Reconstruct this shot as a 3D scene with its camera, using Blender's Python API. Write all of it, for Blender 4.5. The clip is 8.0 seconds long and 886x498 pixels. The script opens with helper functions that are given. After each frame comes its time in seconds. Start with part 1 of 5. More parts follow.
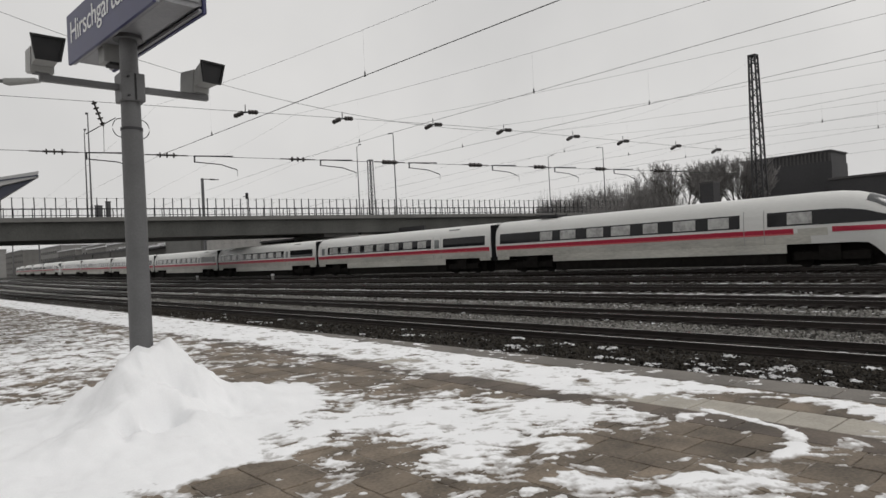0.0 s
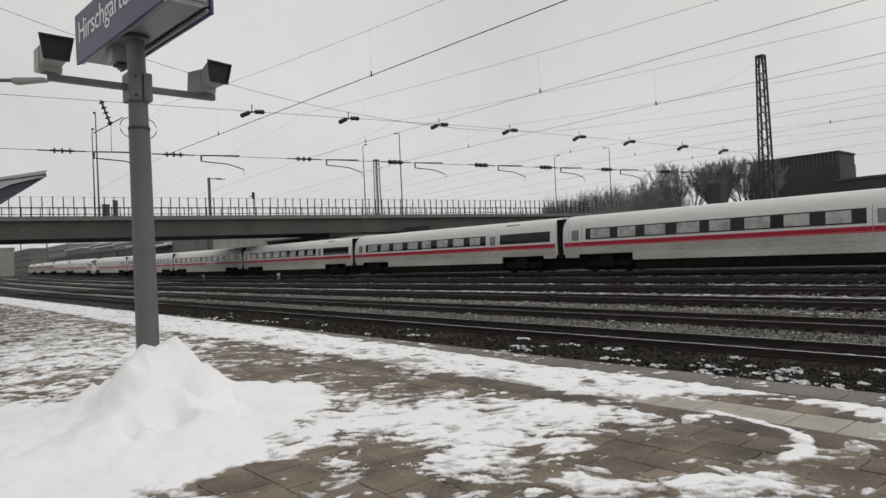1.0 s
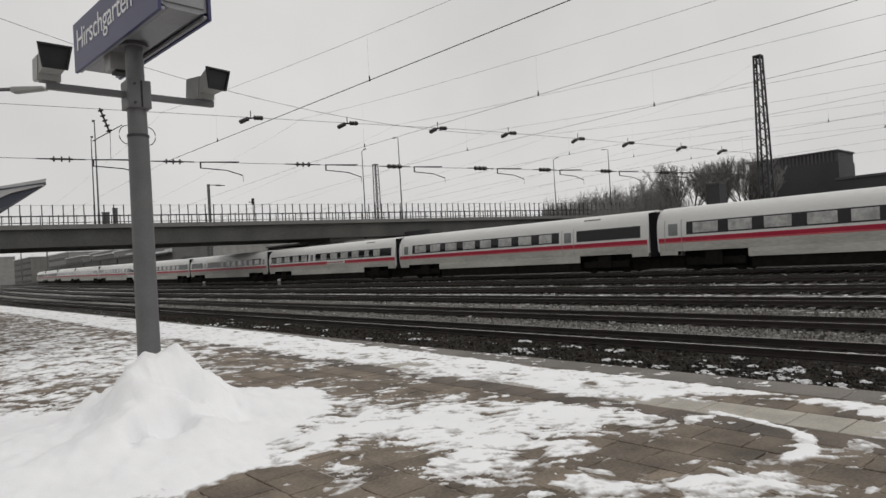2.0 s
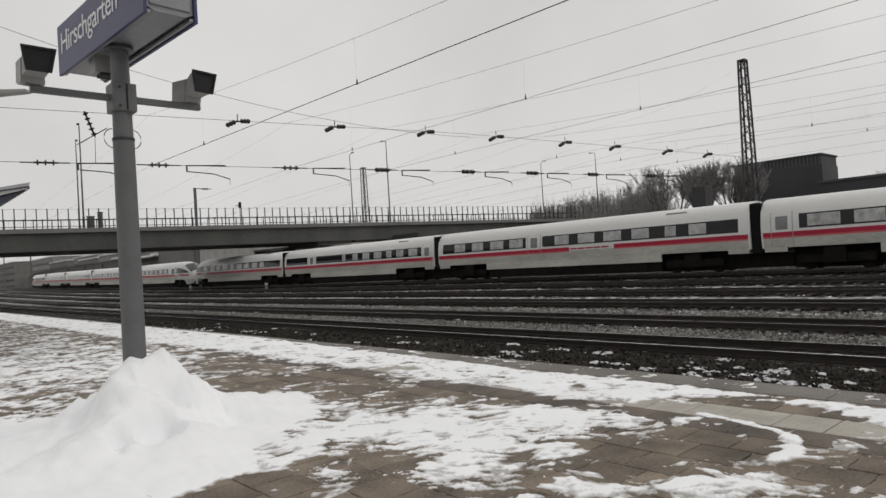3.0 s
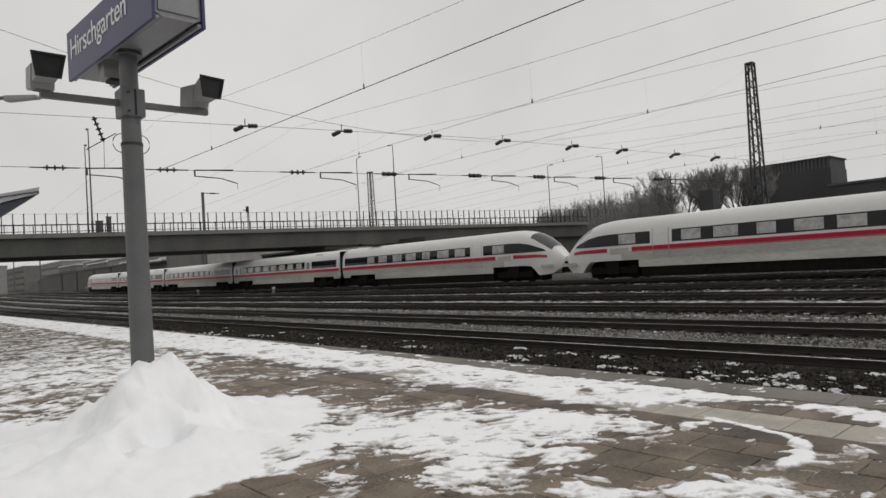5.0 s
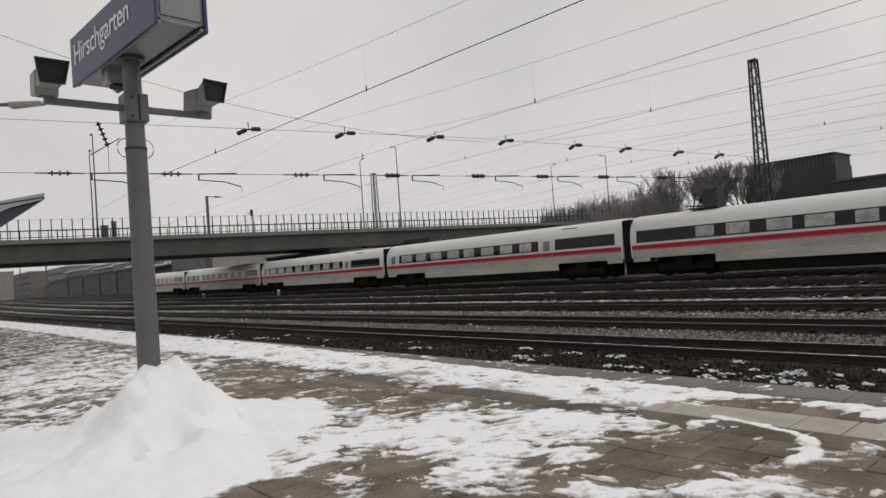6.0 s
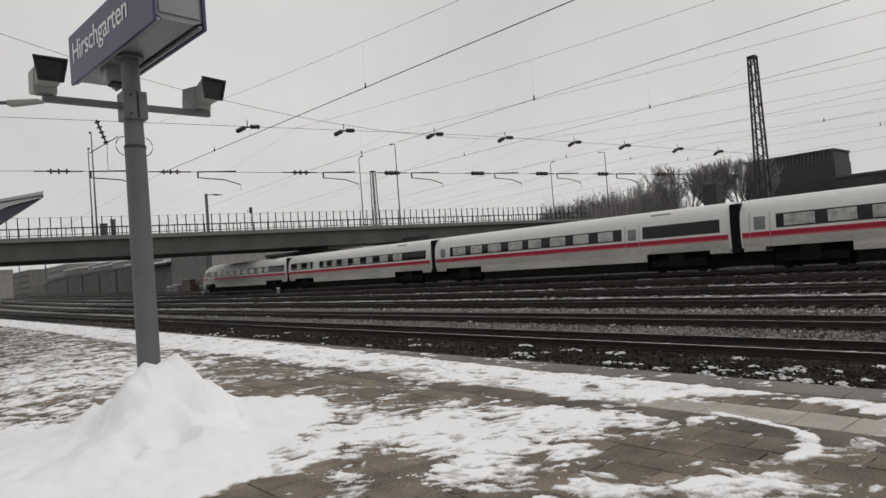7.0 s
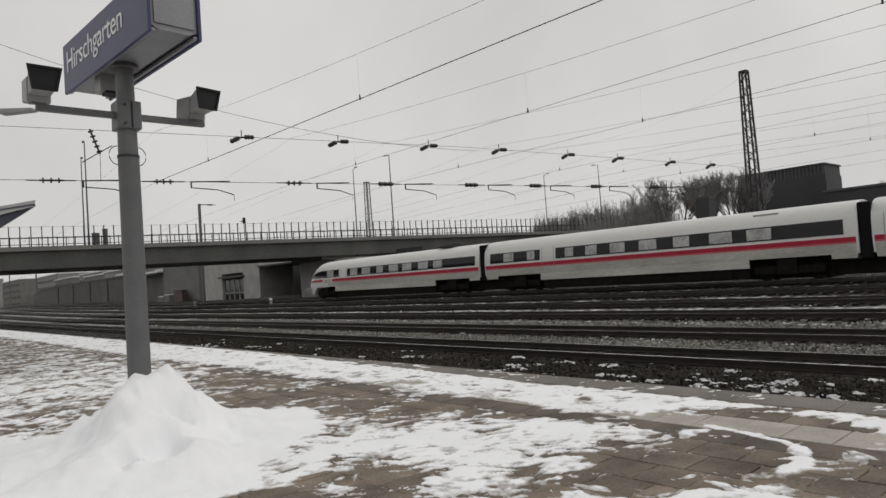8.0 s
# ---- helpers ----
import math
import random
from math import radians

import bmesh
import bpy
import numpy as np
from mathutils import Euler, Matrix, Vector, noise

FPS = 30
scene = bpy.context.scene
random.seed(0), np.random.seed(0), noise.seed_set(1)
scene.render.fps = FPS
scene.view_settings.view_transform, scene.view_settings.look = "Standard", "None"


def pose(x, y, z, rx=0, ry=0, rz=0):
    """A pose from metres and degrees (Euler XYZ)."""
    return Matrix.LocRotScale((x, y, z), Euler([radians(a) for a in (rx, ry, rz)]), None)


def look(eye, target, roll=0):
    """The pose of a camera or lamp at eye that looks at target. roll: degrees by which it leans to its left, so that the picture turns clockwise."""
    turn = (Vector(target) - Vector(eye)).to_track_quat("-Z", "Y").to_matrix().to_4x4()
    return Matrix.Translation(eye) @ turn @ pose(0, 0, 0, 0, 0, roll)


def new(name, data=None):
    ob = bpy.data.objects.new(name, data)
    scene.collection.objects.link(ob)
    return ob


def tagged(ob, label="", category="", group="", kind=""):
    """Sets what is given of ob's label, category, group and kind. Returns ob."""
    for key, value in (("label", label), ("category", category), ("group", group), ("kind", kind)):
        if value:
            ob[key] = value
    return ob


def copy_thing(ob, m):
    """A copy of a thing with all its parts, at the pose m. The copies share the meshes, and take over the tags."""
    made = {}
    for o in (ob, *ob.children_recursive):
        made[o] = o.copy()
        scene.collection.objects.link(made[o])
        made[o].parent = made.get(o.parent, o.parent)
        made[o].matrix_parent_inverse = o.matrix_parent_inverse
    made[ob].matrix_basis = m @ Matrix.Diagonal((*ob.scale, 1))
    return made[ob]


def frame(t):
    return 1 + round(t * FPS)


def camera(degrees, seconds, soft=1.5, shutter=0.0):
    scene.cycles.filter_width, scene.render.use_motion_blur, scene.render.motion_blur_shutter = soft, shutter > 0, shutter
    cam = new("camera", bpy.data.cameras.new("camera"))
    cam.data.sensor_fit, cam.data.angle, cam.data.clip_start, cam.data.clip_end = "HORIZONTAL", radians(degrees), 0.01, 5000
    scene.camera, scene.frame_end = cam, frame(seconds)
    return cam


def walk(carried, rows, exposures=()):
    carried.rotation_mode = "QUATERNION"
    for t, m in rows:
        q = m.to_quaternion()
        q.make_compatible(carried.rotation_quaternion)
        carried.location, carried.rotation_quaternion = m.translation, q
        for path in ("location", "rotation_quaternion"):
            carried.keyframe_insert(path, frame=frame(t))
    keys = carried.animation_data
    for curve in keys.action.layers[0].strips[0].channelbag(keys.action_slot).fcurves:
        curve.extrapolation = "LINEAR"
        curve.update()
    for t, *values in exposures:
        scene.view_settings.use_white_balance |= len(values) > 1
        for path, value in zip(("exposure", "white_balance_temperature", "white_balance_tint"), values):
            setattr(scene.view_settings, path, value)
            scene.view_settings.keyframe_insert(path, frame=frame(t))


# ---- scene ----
# World: x runs across the tracks away from the platform, y along the tracks, z = 0 is the platform's surface.
cam = camera(68.01, 8.0, soft=1.5)
POSES = [
    (0.0, -41.497, 0.567, 2.841), (0.5, -41.961, 0.785, 2.598), (1.0, -41.009, 0.595, 2.625),
    (2.5, -41.294, 1.062, 3.702), (3.0, -42.024, 1.144, 3.499), (3.5, -41.704, 1.097, 3.391),
    (4.0, -41.359, 1.297, 3.450), (4.5, -41.515, 1.406, 3.373), (6.0, -41.038, 1.621, 4.200),
    (6.5, -41.013, 1.487, 4.350), (7.0, -41.079, 1.385, 4.331), (7.5, -41.473, 1.817, 4.266),
    (8.0, -41.662, 2.337, 4.045),
]
walk(cam, [(t, pose(0, 0, 1.54, 90 + pitch, roll, yaw)) for t, yaw, pitch, roll in POSES],
     exposures=[(0.0, 0.0, 6500, 10.6), (4.5, 0.0, 6500, 10.6), (6.0, -0.06, 6550, 12.5), (6.5, -0.05, 6560, 13.5), (6.8, -0.05, 6550, 12.5), (7.2, -0.06, 6500, 10.6), (8.0, -0.06, 6500, 10.6)])

# ---- light: an overcast winter sky and a wide, veiled sun ----
world = bpy.data.worlds.new("overcast_sky")
scene.world = world
world.use_nodes = True
wn, wl = world.node_tree.nodes, world.node_tree.links
coord = wn.new("ShaderNodeTexCoord")
cloud = wn.new("ShaderNodeTexNoise")
cloud.inputs["Scale"].default_value, cloud.inputs["Detail"].default_value = 2.2, 5.0
ramp = wn.new("ShaderNodeValToRGB")
ramp.color_ramp.elements[0].position, ramp.color_ramp.elements[0].color = 0.3, (0.60, 0.597, 0.588, 1)
ramp.color_ramp.elements[1].position, ramp.color_ramp.elements[1].color = 0.7, (0.73, 0.723, 0.707, 1)
wl.new(coord.outputs["Generated"], cloud.inputs["Vector"])
wl.new(cloud.outputs["Fac"], ramp.inputs["Fac"])
wl.new(ramp.outputs["Color"], wn["Background"].inputs["Color"])
wn["Background"].inputs["Strength"].default_value = 1.0
sun_data = bpy.data.lights.new("veiled_sun", "SUN")
sun_data.energy, sun_data.angle, sun_data.color = 0.8, radians(30), (1.0, 0.98, 0.95)
sun = new("veiled_sun", sun_data)
sun.matrix_world = look((34, -24, 46), (0, 0, 0))


# ---- materials ----
def material(name, colour, rough=0.6, metal=0.0, vary=0.25, scale=3.0, fine=40.0, bump=0.15, depth=0.01,
             tint=None, random_piece=0.0, stretch=(1, 1, 1), spec=0.5, placed=False):
    """Two scales of variation in colour, a fine bump and, for pieces, a random change of tone from piece to piece."""
    m = bpy.data.materials.new(name)
    m.use_nodes = True
    n, l = m.node_tree.nodes, m.node_tree.links
    b = n["Principled BSDF"]
    b.inputs["Roughness"].default_value, b.inputs["Metallic"].default_value = rough, metal
    b.inputs["Specular IOR Level"].default_value = spec
    tc = n.new("ShaderNodeTexCoord")
    mp = n.new("ShaderNodeMapping")
    mp.inputs["Scale"].default_value = stretch
    if placed:
        l.new(n.new("ShaderNodeNewGeometry").outputs["Position"], mp.inputs["Vector"])
    else:
        l.new(tc.outputs["Object"], mp.inputs["Vector"])
    big, small = n.new("ShaderNodeTexNoise"), n.new("ShaderNodeTexNoise")
    big.inputs["Scale"].default_value, big.inputs["Detail"].default_value = scale, 4
    small.inputs["Scale"].default_value, small.inputs["Detail"].default_value = fine, 3
    l.new(mp.outputs["Vector"], big.inputs["Vector"])
    l.new(mp.outputs["Vector"], small.inputs["Vector"])
    mix = n.new("ShaderNodeMix")
    mix.data_type = "RGBA"
    dark = [c * (1 - vary) for c in (tint or colour)]
    light = [min(1, c * (1 + vary)) for c in colour]
    mix.inputs["A"].default_value, mix.inputs["B"].default_value = (*dark, 1), (*light, 1)
    add = n.new("ShaderNodeMath")
    add.operation = "ADD"
    half = n.new("ShaderNodeMath")
    half.operation, half.inputs[1].default_value = "MULTIPLY_ADD", 0.6
    half.inputs[2].default_value = -0.3
    l.new(small.outputs["Fac"], half.inputs[0])
    l.new(big.outputs["Fac"], add.inputs[0])
    l.new(half.outputs[0], add.inputs[1])
    steep = n.new("ShaderNodeMapRange")
    steep.inputs["From Min"].default_value, steep.inputs["From Max"].default_value = 0.3, 0.7
    l.new(add.outputs[0], steep.inputs["Value"])
    l.new(steep.outputs[0], mix.inputs["Factor"])
    out = mix.outputs["Result"]
    if random_piece:
        info = n.new("ShaderNodeObjectInfo")
        geo = n.new("ShaderNodeNewGeometry")
        both = n.new("ShaderNodeMath")
        both.operation = "ADD"
        wrap = n.new("ShaderNodeMath")
        wrap.operation, wrap.inputs[1].default_value = "MODULO", 1.0
        l.new(info.outputs["Random"], both.inputs[0])
        l.new(geo.outputs["Random Per Island"], both.inputs[1])
        l.new(both.outputs[0], wrap.inputs[0])
        val = n.new("ShaderNodeMapRange")
        val.inputs["To Min"].default_value, val.inputs["To Max"].default_value = 1 - random_piece, 1 + random_piece
        l.new(wrap.outputs[0], val.inputs["Value"])
        hsv = n.new("ShaderNodeHueSaturation")
        l.new(val.outputs[0], hsv.inputs["Value"])
        l.new(out, hsv.inputs["Color"])
        out = hsv.outputs["Color"]
    l.new(out, b.inputs["Base Color"])
    if bump:
        bp = n.new("ShaderNodeBump")
        bp.inputs["Strength"].default_value, bp.inputs["Distance"].default_value = bump, depth
        l.new(add.outputs[0], bp.inputs["Height"])
        l.new(bp.outputs["Normal"], b.inputs["Normal"])
    return m


M = {}
M["paver"] = material("paver_brown", (0.145, 0.116, 0.087), 0.62, spec=0.25, vary=0.42, scale=2.6, fine=38, bump=0.35, depth=0.005, random_piece=0.25, placed=True)
M["paver_dark"] = material("paver_dark", (0.095, 0.076, 0.061), 0.62, spec=0.25, vary=0.35, scale=2.6, fine=38, bump=0.35, depth=0.005, random_piece=0.2, placed=True)
M["paver_light"] = material("paver_light", (0.33, 0.305, 0.26), 0.6, vary=0.2, scale=2.6, fine=38, bump=0.35, depth=0.005, random_piece=0.12, placed=True)
M["bed"] = material("joint_sand", (0.06, 0.052, 0.045), 0.9, fine=120)
M["edge"] = material("edge_concrete", (0.132, 0.12, 0.106), 0.75, vary=0.3, scale=1.6, fine=40, bump=0.25, depth=0.004, random_piece=0.1, placed=True)
M["snow"] = material("snow", (0.86, 0.865, 0.875), 0.65, vary=0.035, scale=1.5, fine=70, bump=0.35, depth=0.006, spec=0.25)



def thin_snow(m):
    """Where the sheet lies thin it is wet, grey and half melted."""
    n, l = m.node_tree.nodes, m.node_tree.links
    b = n["Principled BSDF"]
    src = b.inputs["Base Color"].links[0].from_socket
    tc, sep = n.new("ShaderNodeTexCoord"), n.new("ShaderNodeSeparateXYZ")
    l.new(tc.outputs["Object"], sep.inputs[0])
    tex = n.new("ShaderNodeTexNoise")
    tex.inputs["Scale"].default_value, tex.inputs["Detail"].default_value = 13, 8
    l.new(tc.outputs["Object"], tex.inputs["Vector"])
    add = n.new("ShaderNodeMath")
    add.operation, add.inputs[1].default_value = "MULTIPLY_ADD", 0.018
    l.new(tex.outputs["Fac"], add.inputs[0])
    l.new(sep.outputs["Z"], add.inputs[2])
    rng = n.new("ShaderNodeMapRange")
    rng.inputs["From Min"].default_value, rng.inputs["From Max"].default_value = 0.0058, 0.0175
    l.new(add.outputs[0], rng.inputs["Value"])
    mix = n.new("ShaderNodeMix")
    mix.data_type = "RGBA"
    mix.inputs["A"].default_value = (0.20, 0.175, 0.15, 1)
    l.new(rng.outputs[0], mix.inputs["Factor"])
    l.new(src, mix.inputs["B"])
    l.new(mix.outputs["Result"], b.inputs["Base Color"])


thin_snow(M["snow"])
M["snow_dirty"] = material("snow_old", (0.78, 0.78, 0.79), 0.7, vary=0.08, scale=4, fine=60, bump=0.3, depth=0.01, spec=0.2)
M["stone"] = material("ballast_stone", (0.036, 0.032, 0.027), 0.85, spec=0.1, vary=0.3, scale=8, fine=60, random_piece=0.8)
M["stone_pale"] = material("ballast_pale", (0.165, 0.16, 0.148), 0.85, spec=0.1, vary=0.3, scale=8, fine=60, random_piece=0.75)
M["rail"] = material("rail_rust", (0.022, 0.017, 0.015), 0.6, metal=0.0, spec=0.35, vary=0.3, scale=2, fine=60)
M["rail_head"] = material("rail_worn_steel", (0.72, 0.71, 0.70), 0.2, metal=0.9, vary=0.2, scale=1, fine=40, stretch=(1, 0.1, 1))
M["sleeper"] = material("sleeper_dark", (0.018, 0.015, 0.0135), 0.9, spec=0.08, vary=0.3, scale=3, fine=50)
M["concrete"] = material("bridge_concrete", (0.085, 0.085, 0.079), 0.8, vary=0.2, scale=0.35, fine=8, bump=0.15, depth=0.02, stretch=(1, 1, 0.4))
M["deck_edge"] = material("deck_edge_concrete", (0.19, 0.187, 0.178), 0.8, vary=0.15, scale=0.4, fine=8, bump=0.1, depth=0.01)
M["concrete_pale"] = material("pale_render", (0.40, 0.39, 0.375), 0.85, vary=0.14, scale=0.5, fine=12, bump=0.1, depth=0.01)
M["concrete_grey"] = material("grey_wall", (0.098, 0.096, 0.091), 0.85, vary=0.2, scale=0.3, fine=10, bump=0.1, depth=0.02)
M["concrete_mid"] = material("mid_grey_render", (0.17, 0.17, 0.162), 0.85, vary=0.14, scale=0.3, fine=10, bump=0.1, depth=0.02)
M["cabinet_red"] = material("dull_red_paint", (0.075, 0.045, 0.045), 0.6, vary=0.2, scale=1, fine=20)
M["house"] = material("far_render", (0.29, 0.285, 0.275), 0.9, vary=0.12, scale=0.3, fine=6)
M["house_dark"] = material("far_brown", (0.19, 0.185, 0.175), 0.9, vary=0.15, scale=0.3, fine=6)
M["steel"] = material("galvanised_steel", (0.13, 0.13, 0.135), 0.6, metal=0.35, vary=0.2, scale=2, fine=40)
M["dark_steel"] = material("dark_steel", (0.045, 0.045, 0.048), 0.6, metal=0.4, vary=0.25, scale=2, fine=30)
M["post"] = material("post_paint", (0.118, 0.118, 0.12), 0.5, metal=0.1, vary=0.14, scale=2.5, fine=60, bump=0.06, depth=0.003)
M["grey"] = material("speaker_grey", (0.30, 0.30, 0.29), 0.5, vary=0.1, scale=4, fine=50, bump=0.05)
M["black"] = material("matt_black", (0.012, 0.012, 0.013), 0.75, vary=0.2, scale=6, fine=60, bump=0.05)
M["sign_blue"] = material("sign_blue", (0.032, 0.034, 0.105), 0.4, vary=0.06, scale=2, fine=30, bump=0.0)
M["sign_box"] = material("sign_casing", (0.24, 0.24, 0.25), 0.4, metal=0.25, vary=0.1, scale=2, fine=30, bump=0.03)
M["letter"] = material("letter_white", (0.8, 0.8, 0.8), 0.45, vary=0.02, bump=0.0)
M["insulator"] = material("insulator_brown", (0.03, 0.024, 0.022), 0.35, vary=0.2, scale=10)
M["wire"] = material("wire_dark", (0.035, 0.035, 0.037), 0.6, metal=0.3, vary=0.1)
M["train_white"] = material("train_white_paint", (0.64, 0.64, 0.622), 0.32, vary=0.05, scale=0.7, fine=14, bump=0.02, depth=0.003, stretch=(1, 0.25, 1))
M["train_low"] = material("train_lower_paint", (0.44, 0.43, 0.39), 0.42, vary=0.22, scale=0.8, fine=12, bump=0.02, depth=0.003, stretch=(1, 0.25, 1))
M["train_red"] = material("train_red_stripe", (0.38, 0.011, 0.04), 0.35, vary=0.06, scale=1, fine=20, bump=0.0)
M["train_pink"] = material("train_stripe_edge", (0.52, 0.10, 0.11), 0.4, vary=0.12, scale=1, fine=20, bump=0.0)
M["windscreen"] = material("cab_windscreen_glass", (0.03, 0.033, 0.035), 0.12, vary=0.2, scale=1, bump=0.0, spec=0.9)
M["door_glass"] = material("grey_door_glass", (0.17, 0.18, 0.18), 0.2, vary=0.15, scale=2, bump=0.0)
M["train_seam"] = material("door_seam_grey", (0.30, 0.30, 0.30), 0.5, vary=0.1)
M["train_glass"] = material("dark_tinted_glass", (0.012, 0.012, 0.014), 0.08, vary=0.1, bump=0.0, spec=0.28)
# pale base colour stands for sky seen through and mirrored in the panes
M["train_pane"] = material("pane_glass_with_sky", (0.36, 0.36, 0.35), 0.15, vary=0.3, scale=1.6, fine=5, bump=0.0)
# near-black: the shade beneath the cars is put into this colour
M["train_under"] = material("underframe_shade_black", (0.011, 0.010, 0.009), 0.9, vary=0.3, scale=3, fine=30, spec=0.1)
M["bellows"] = material("bellows_rubber", (0.008, 0.008, 0.009), 0.85, vary=0.2, scale=4, fine=30, spec=0.15)
M["bark"] = material("bark", (0.075, 0.066, 0.058), 0.9, vary=0.25, scale=4, fine=30)
# greyer and lighter than the bark, with distance haze mixed into the colour
M["twig"] = material("twig", (0.20, 0.192, 0.187), 0.9, vary=0.25, scale=1, fine=6)
M["hall"] = material("hall_and_passage_dark", (0.046, 0.045, 0.048), 0.7, vary=0.18, scale=0.2, fine=4, bump=0.05)
M["hall_rib"] = material("hall_ribs", (0.075, 0.072, 0.072), 0.7, vary=0.2, scale=0.3, fine=5)
M["canopy_top"] = material("canopy_fascia", (0.36, 0.36, 0.36), 0.5, vary=0.1, scale=1, fine=20)
M["canopy_under"] = material("canopy_soffit", (0.035, 0.04, 0.06), 0.5, vary=0.15, scale=1, fine=20)
M["lens"] = material("lamp_lens", (0.5, 0.5, 0.5), 0.3, vary=0.05, bump=0.0)


def ground_material():
    """Ballast: sooty under the tracks, cleaner pale gravel between them, thin streaks of old snow along the shoulders."""
    m = bpy.data.materials.new("ballast_bed")
    m.use_nodes = True
    n, l = m.node_tree.nodes, m.node_tree.links
    b = n["Principled BSDF"]
    b.inputs["Roughness"].default_value = 0.9
    b.inputs["Specular IOR Level"].default_value = 0.14
    tc, sep = n.new("ShaderNodeTexCoord"), n.new("ShaderNodeSeparateXYZ")
    l.new(tc.outputs["Object"], sep.inputs[0])
    wob = n.new("ShaderNodeTexNoise")
    wob.inputs["Scale"].default_value = 0.5
    l.new(tc.outputs["Object"], wob.inputs["Vector"])
    xs = n.new("ShaderNodeMath")
    xs.operation, xs.inputs[1].default_value = "MULTIPLY_ADD", 0.7
    l.new(wob.outputs["Fac"], xs.inputs[0])
    l.new(sep.outputs["X"], xs.inputs[2])
    ramp = n.new("ShaderNodeValToRGB")
    scale = n.new("ShaderNodeMath")
    scale.operation, scale.inputs[1].default_value = "MULTIPLY", 1 / 60
    l.new(xs.outputs[0], scale.inputs[0])
    l.new(scale.outputs[0], ramp.inputs["Fac"])
    e = ramp.color_ramp.elements
    dark, pale = (0.027, 0.0245, 0.0215, 1), (0.165, 0.16, 0.15, 1)
    mid = (0.085, 0.081, 0.074, 1)
    e[0].position, e[0].color = 0.0, dark
    e[1].position, e[1].color = 1.0, mid
    for at, c in ((16.3, dark), (16.8, pale), (18.2, pale), (18.6, dark), (21.2, dark), (21.7, mid), (23.1, pale), (23.5, dark),
                  (26.1, dark), (26.5, mid), (27.5, mid), (27.9, dark), (30.6, dark), (31.2, mid), (31.8, dark), (45, dark)):
        x = e.new(at / 60)
        x.color = c
    grain = n.new("ShaderNodeTexVoronoi")
    grain.inputs["Scale"].default_value = 17
    l.new(tc.outputs["Object"], grain.inputs["Vector"])
    tone = n.new("ShaderNodeMapRange")
    tone.inputs["To Min"].default_value, tone.inputs["To Max"].default_value = 0.22, 1.75
    l.new(grain.outputs["Color"], tone.inputs["Value"])
    hsv = n.new("ShaderNodeHueSaturation")
    l.new(tone.outputs[0], hsv.inputs["Value"])
    l.new(ramp.outputs["Color"], hsv.inputs["Color"])
    mp = n.new("ShaderNodeMapping")
    mp.inputs["Scale"].default_value = (5.0, 1.5, 1)
    l.new(tc.outputs["Object"], mp.inputs["Vector"])
    sn = n.new("ShaderNodeTexNoise")
    sn.inputs["Scale"].default_value, sn.inputs["Detail"].default_value = 1.6, 9
    l.new(mp.outputs["Vector"], sn.inputs["Vector"])
    band = n.new("ShaderNodeValToRGB")
    l.new(scale.outputs[0], band.inputs["Fac"])
    be = band.color_ramp.elements
    be[0].position, be[0].color = 0.0, (0.0, 0, 0, 1)
    be[1].position, be[1].color = 1.0, (0.03, 0.03, 0.03, 1)
    for at, v in ((16.4, 0), (17.9, 0.03), (18.4, 0.14), (18.7, 0), (22.8, 0.04), (23.3, 0.17), (23.6, 0), (26.3, 0.10),
                  (27.6, 0.15), (27.9, 0), (30.9, 0.16), (31.6, 0.16), (32, 0), (35, 0.12), (37, 0)):
        x = be.new(at / 60)
        x.color = (v, v, v, 1)
    tot = n.new("ShaderNodeMath")
    tot.operation = "ADD"
    l.new(sn.outputs["Fac"], tot.inputs[0])
    l.new(band.outputs["Color"], tot.inputs[1])
    cut = n.new("ShaderNodeMapRange")
    cut.inputs["From Min"].default_value, cut.inputs["From Max"].default_value = 0.66, 0.69
    l.new(tot.outputs[0], cut.inputs["Value"])
    mix = n.new("ShaderNodeMix")
    mix.data_type = "RGBA"
    mix.inputs["B"].default_value = (0.75, 0.75, 0.76, 1)
    l.new(cut.outputs[0], mix.inputs["Factor"])
    l.new(hsv.outputs["Color"], mix.inputs["A"])
    l.new(mix.outputs["Result"], b.inputs["Base Color"])
    bp = n.new("ShaderNodeBump")
    bp.inputs["Strength"].default_value, bp.inputs["Distance"].default_value = 0.9, 0.04
    l.new(grain.outputs["Distance"], bp.inputs["Height"])
    l.new(bp.outputs["Normal"], b.inputs["Normal"])
    return m


M["ground"] = ground_material()


# ---- mesh helpers ----
def link(name, me, mat, parent=None, label=""):
    me.materials.append(mat)
    ob = new(name, me)
    if parent:
        ob.parent = parent
    return tagged(ob, label)


def part(name, bm, mat, parent=None, label="", smooth=False):
    me = bpy.data.meshes.new(name)
    bm.normal_update()
    if smooth:
        for e in bm.edges:
            e.smooth = e.calc_face_angle(0) < 0.6
    bm.to_mesh(me)
    bm.free()
    if smooth:
        me.polygons.foreach_set("use_smooth", [True] * len(me.polygons))
    return link(name, me, mat, parent, label)


def raw(name, verts, faces, mat, parent=None, label="", smooth=False):
    me = bpy.data.meshes.new(name)
    me.from_pydata([tuple(map(float, v)) for v in verts], [], [tuple(map(int, f)) for f in faces])
    if smooth:
        me.polygons.foreach_set("use_smooth", [True] * len(me.polygons))
    return link(name, me, mat, parent, label)


def empty(name, x=0, y=0, z=0, label="", category="", group="", kind=""):
    ob = new(name)
    ob.matrix_basis = Matrix.Translation((x, y, z))
    return tagged(ob, label, category, group, kind)


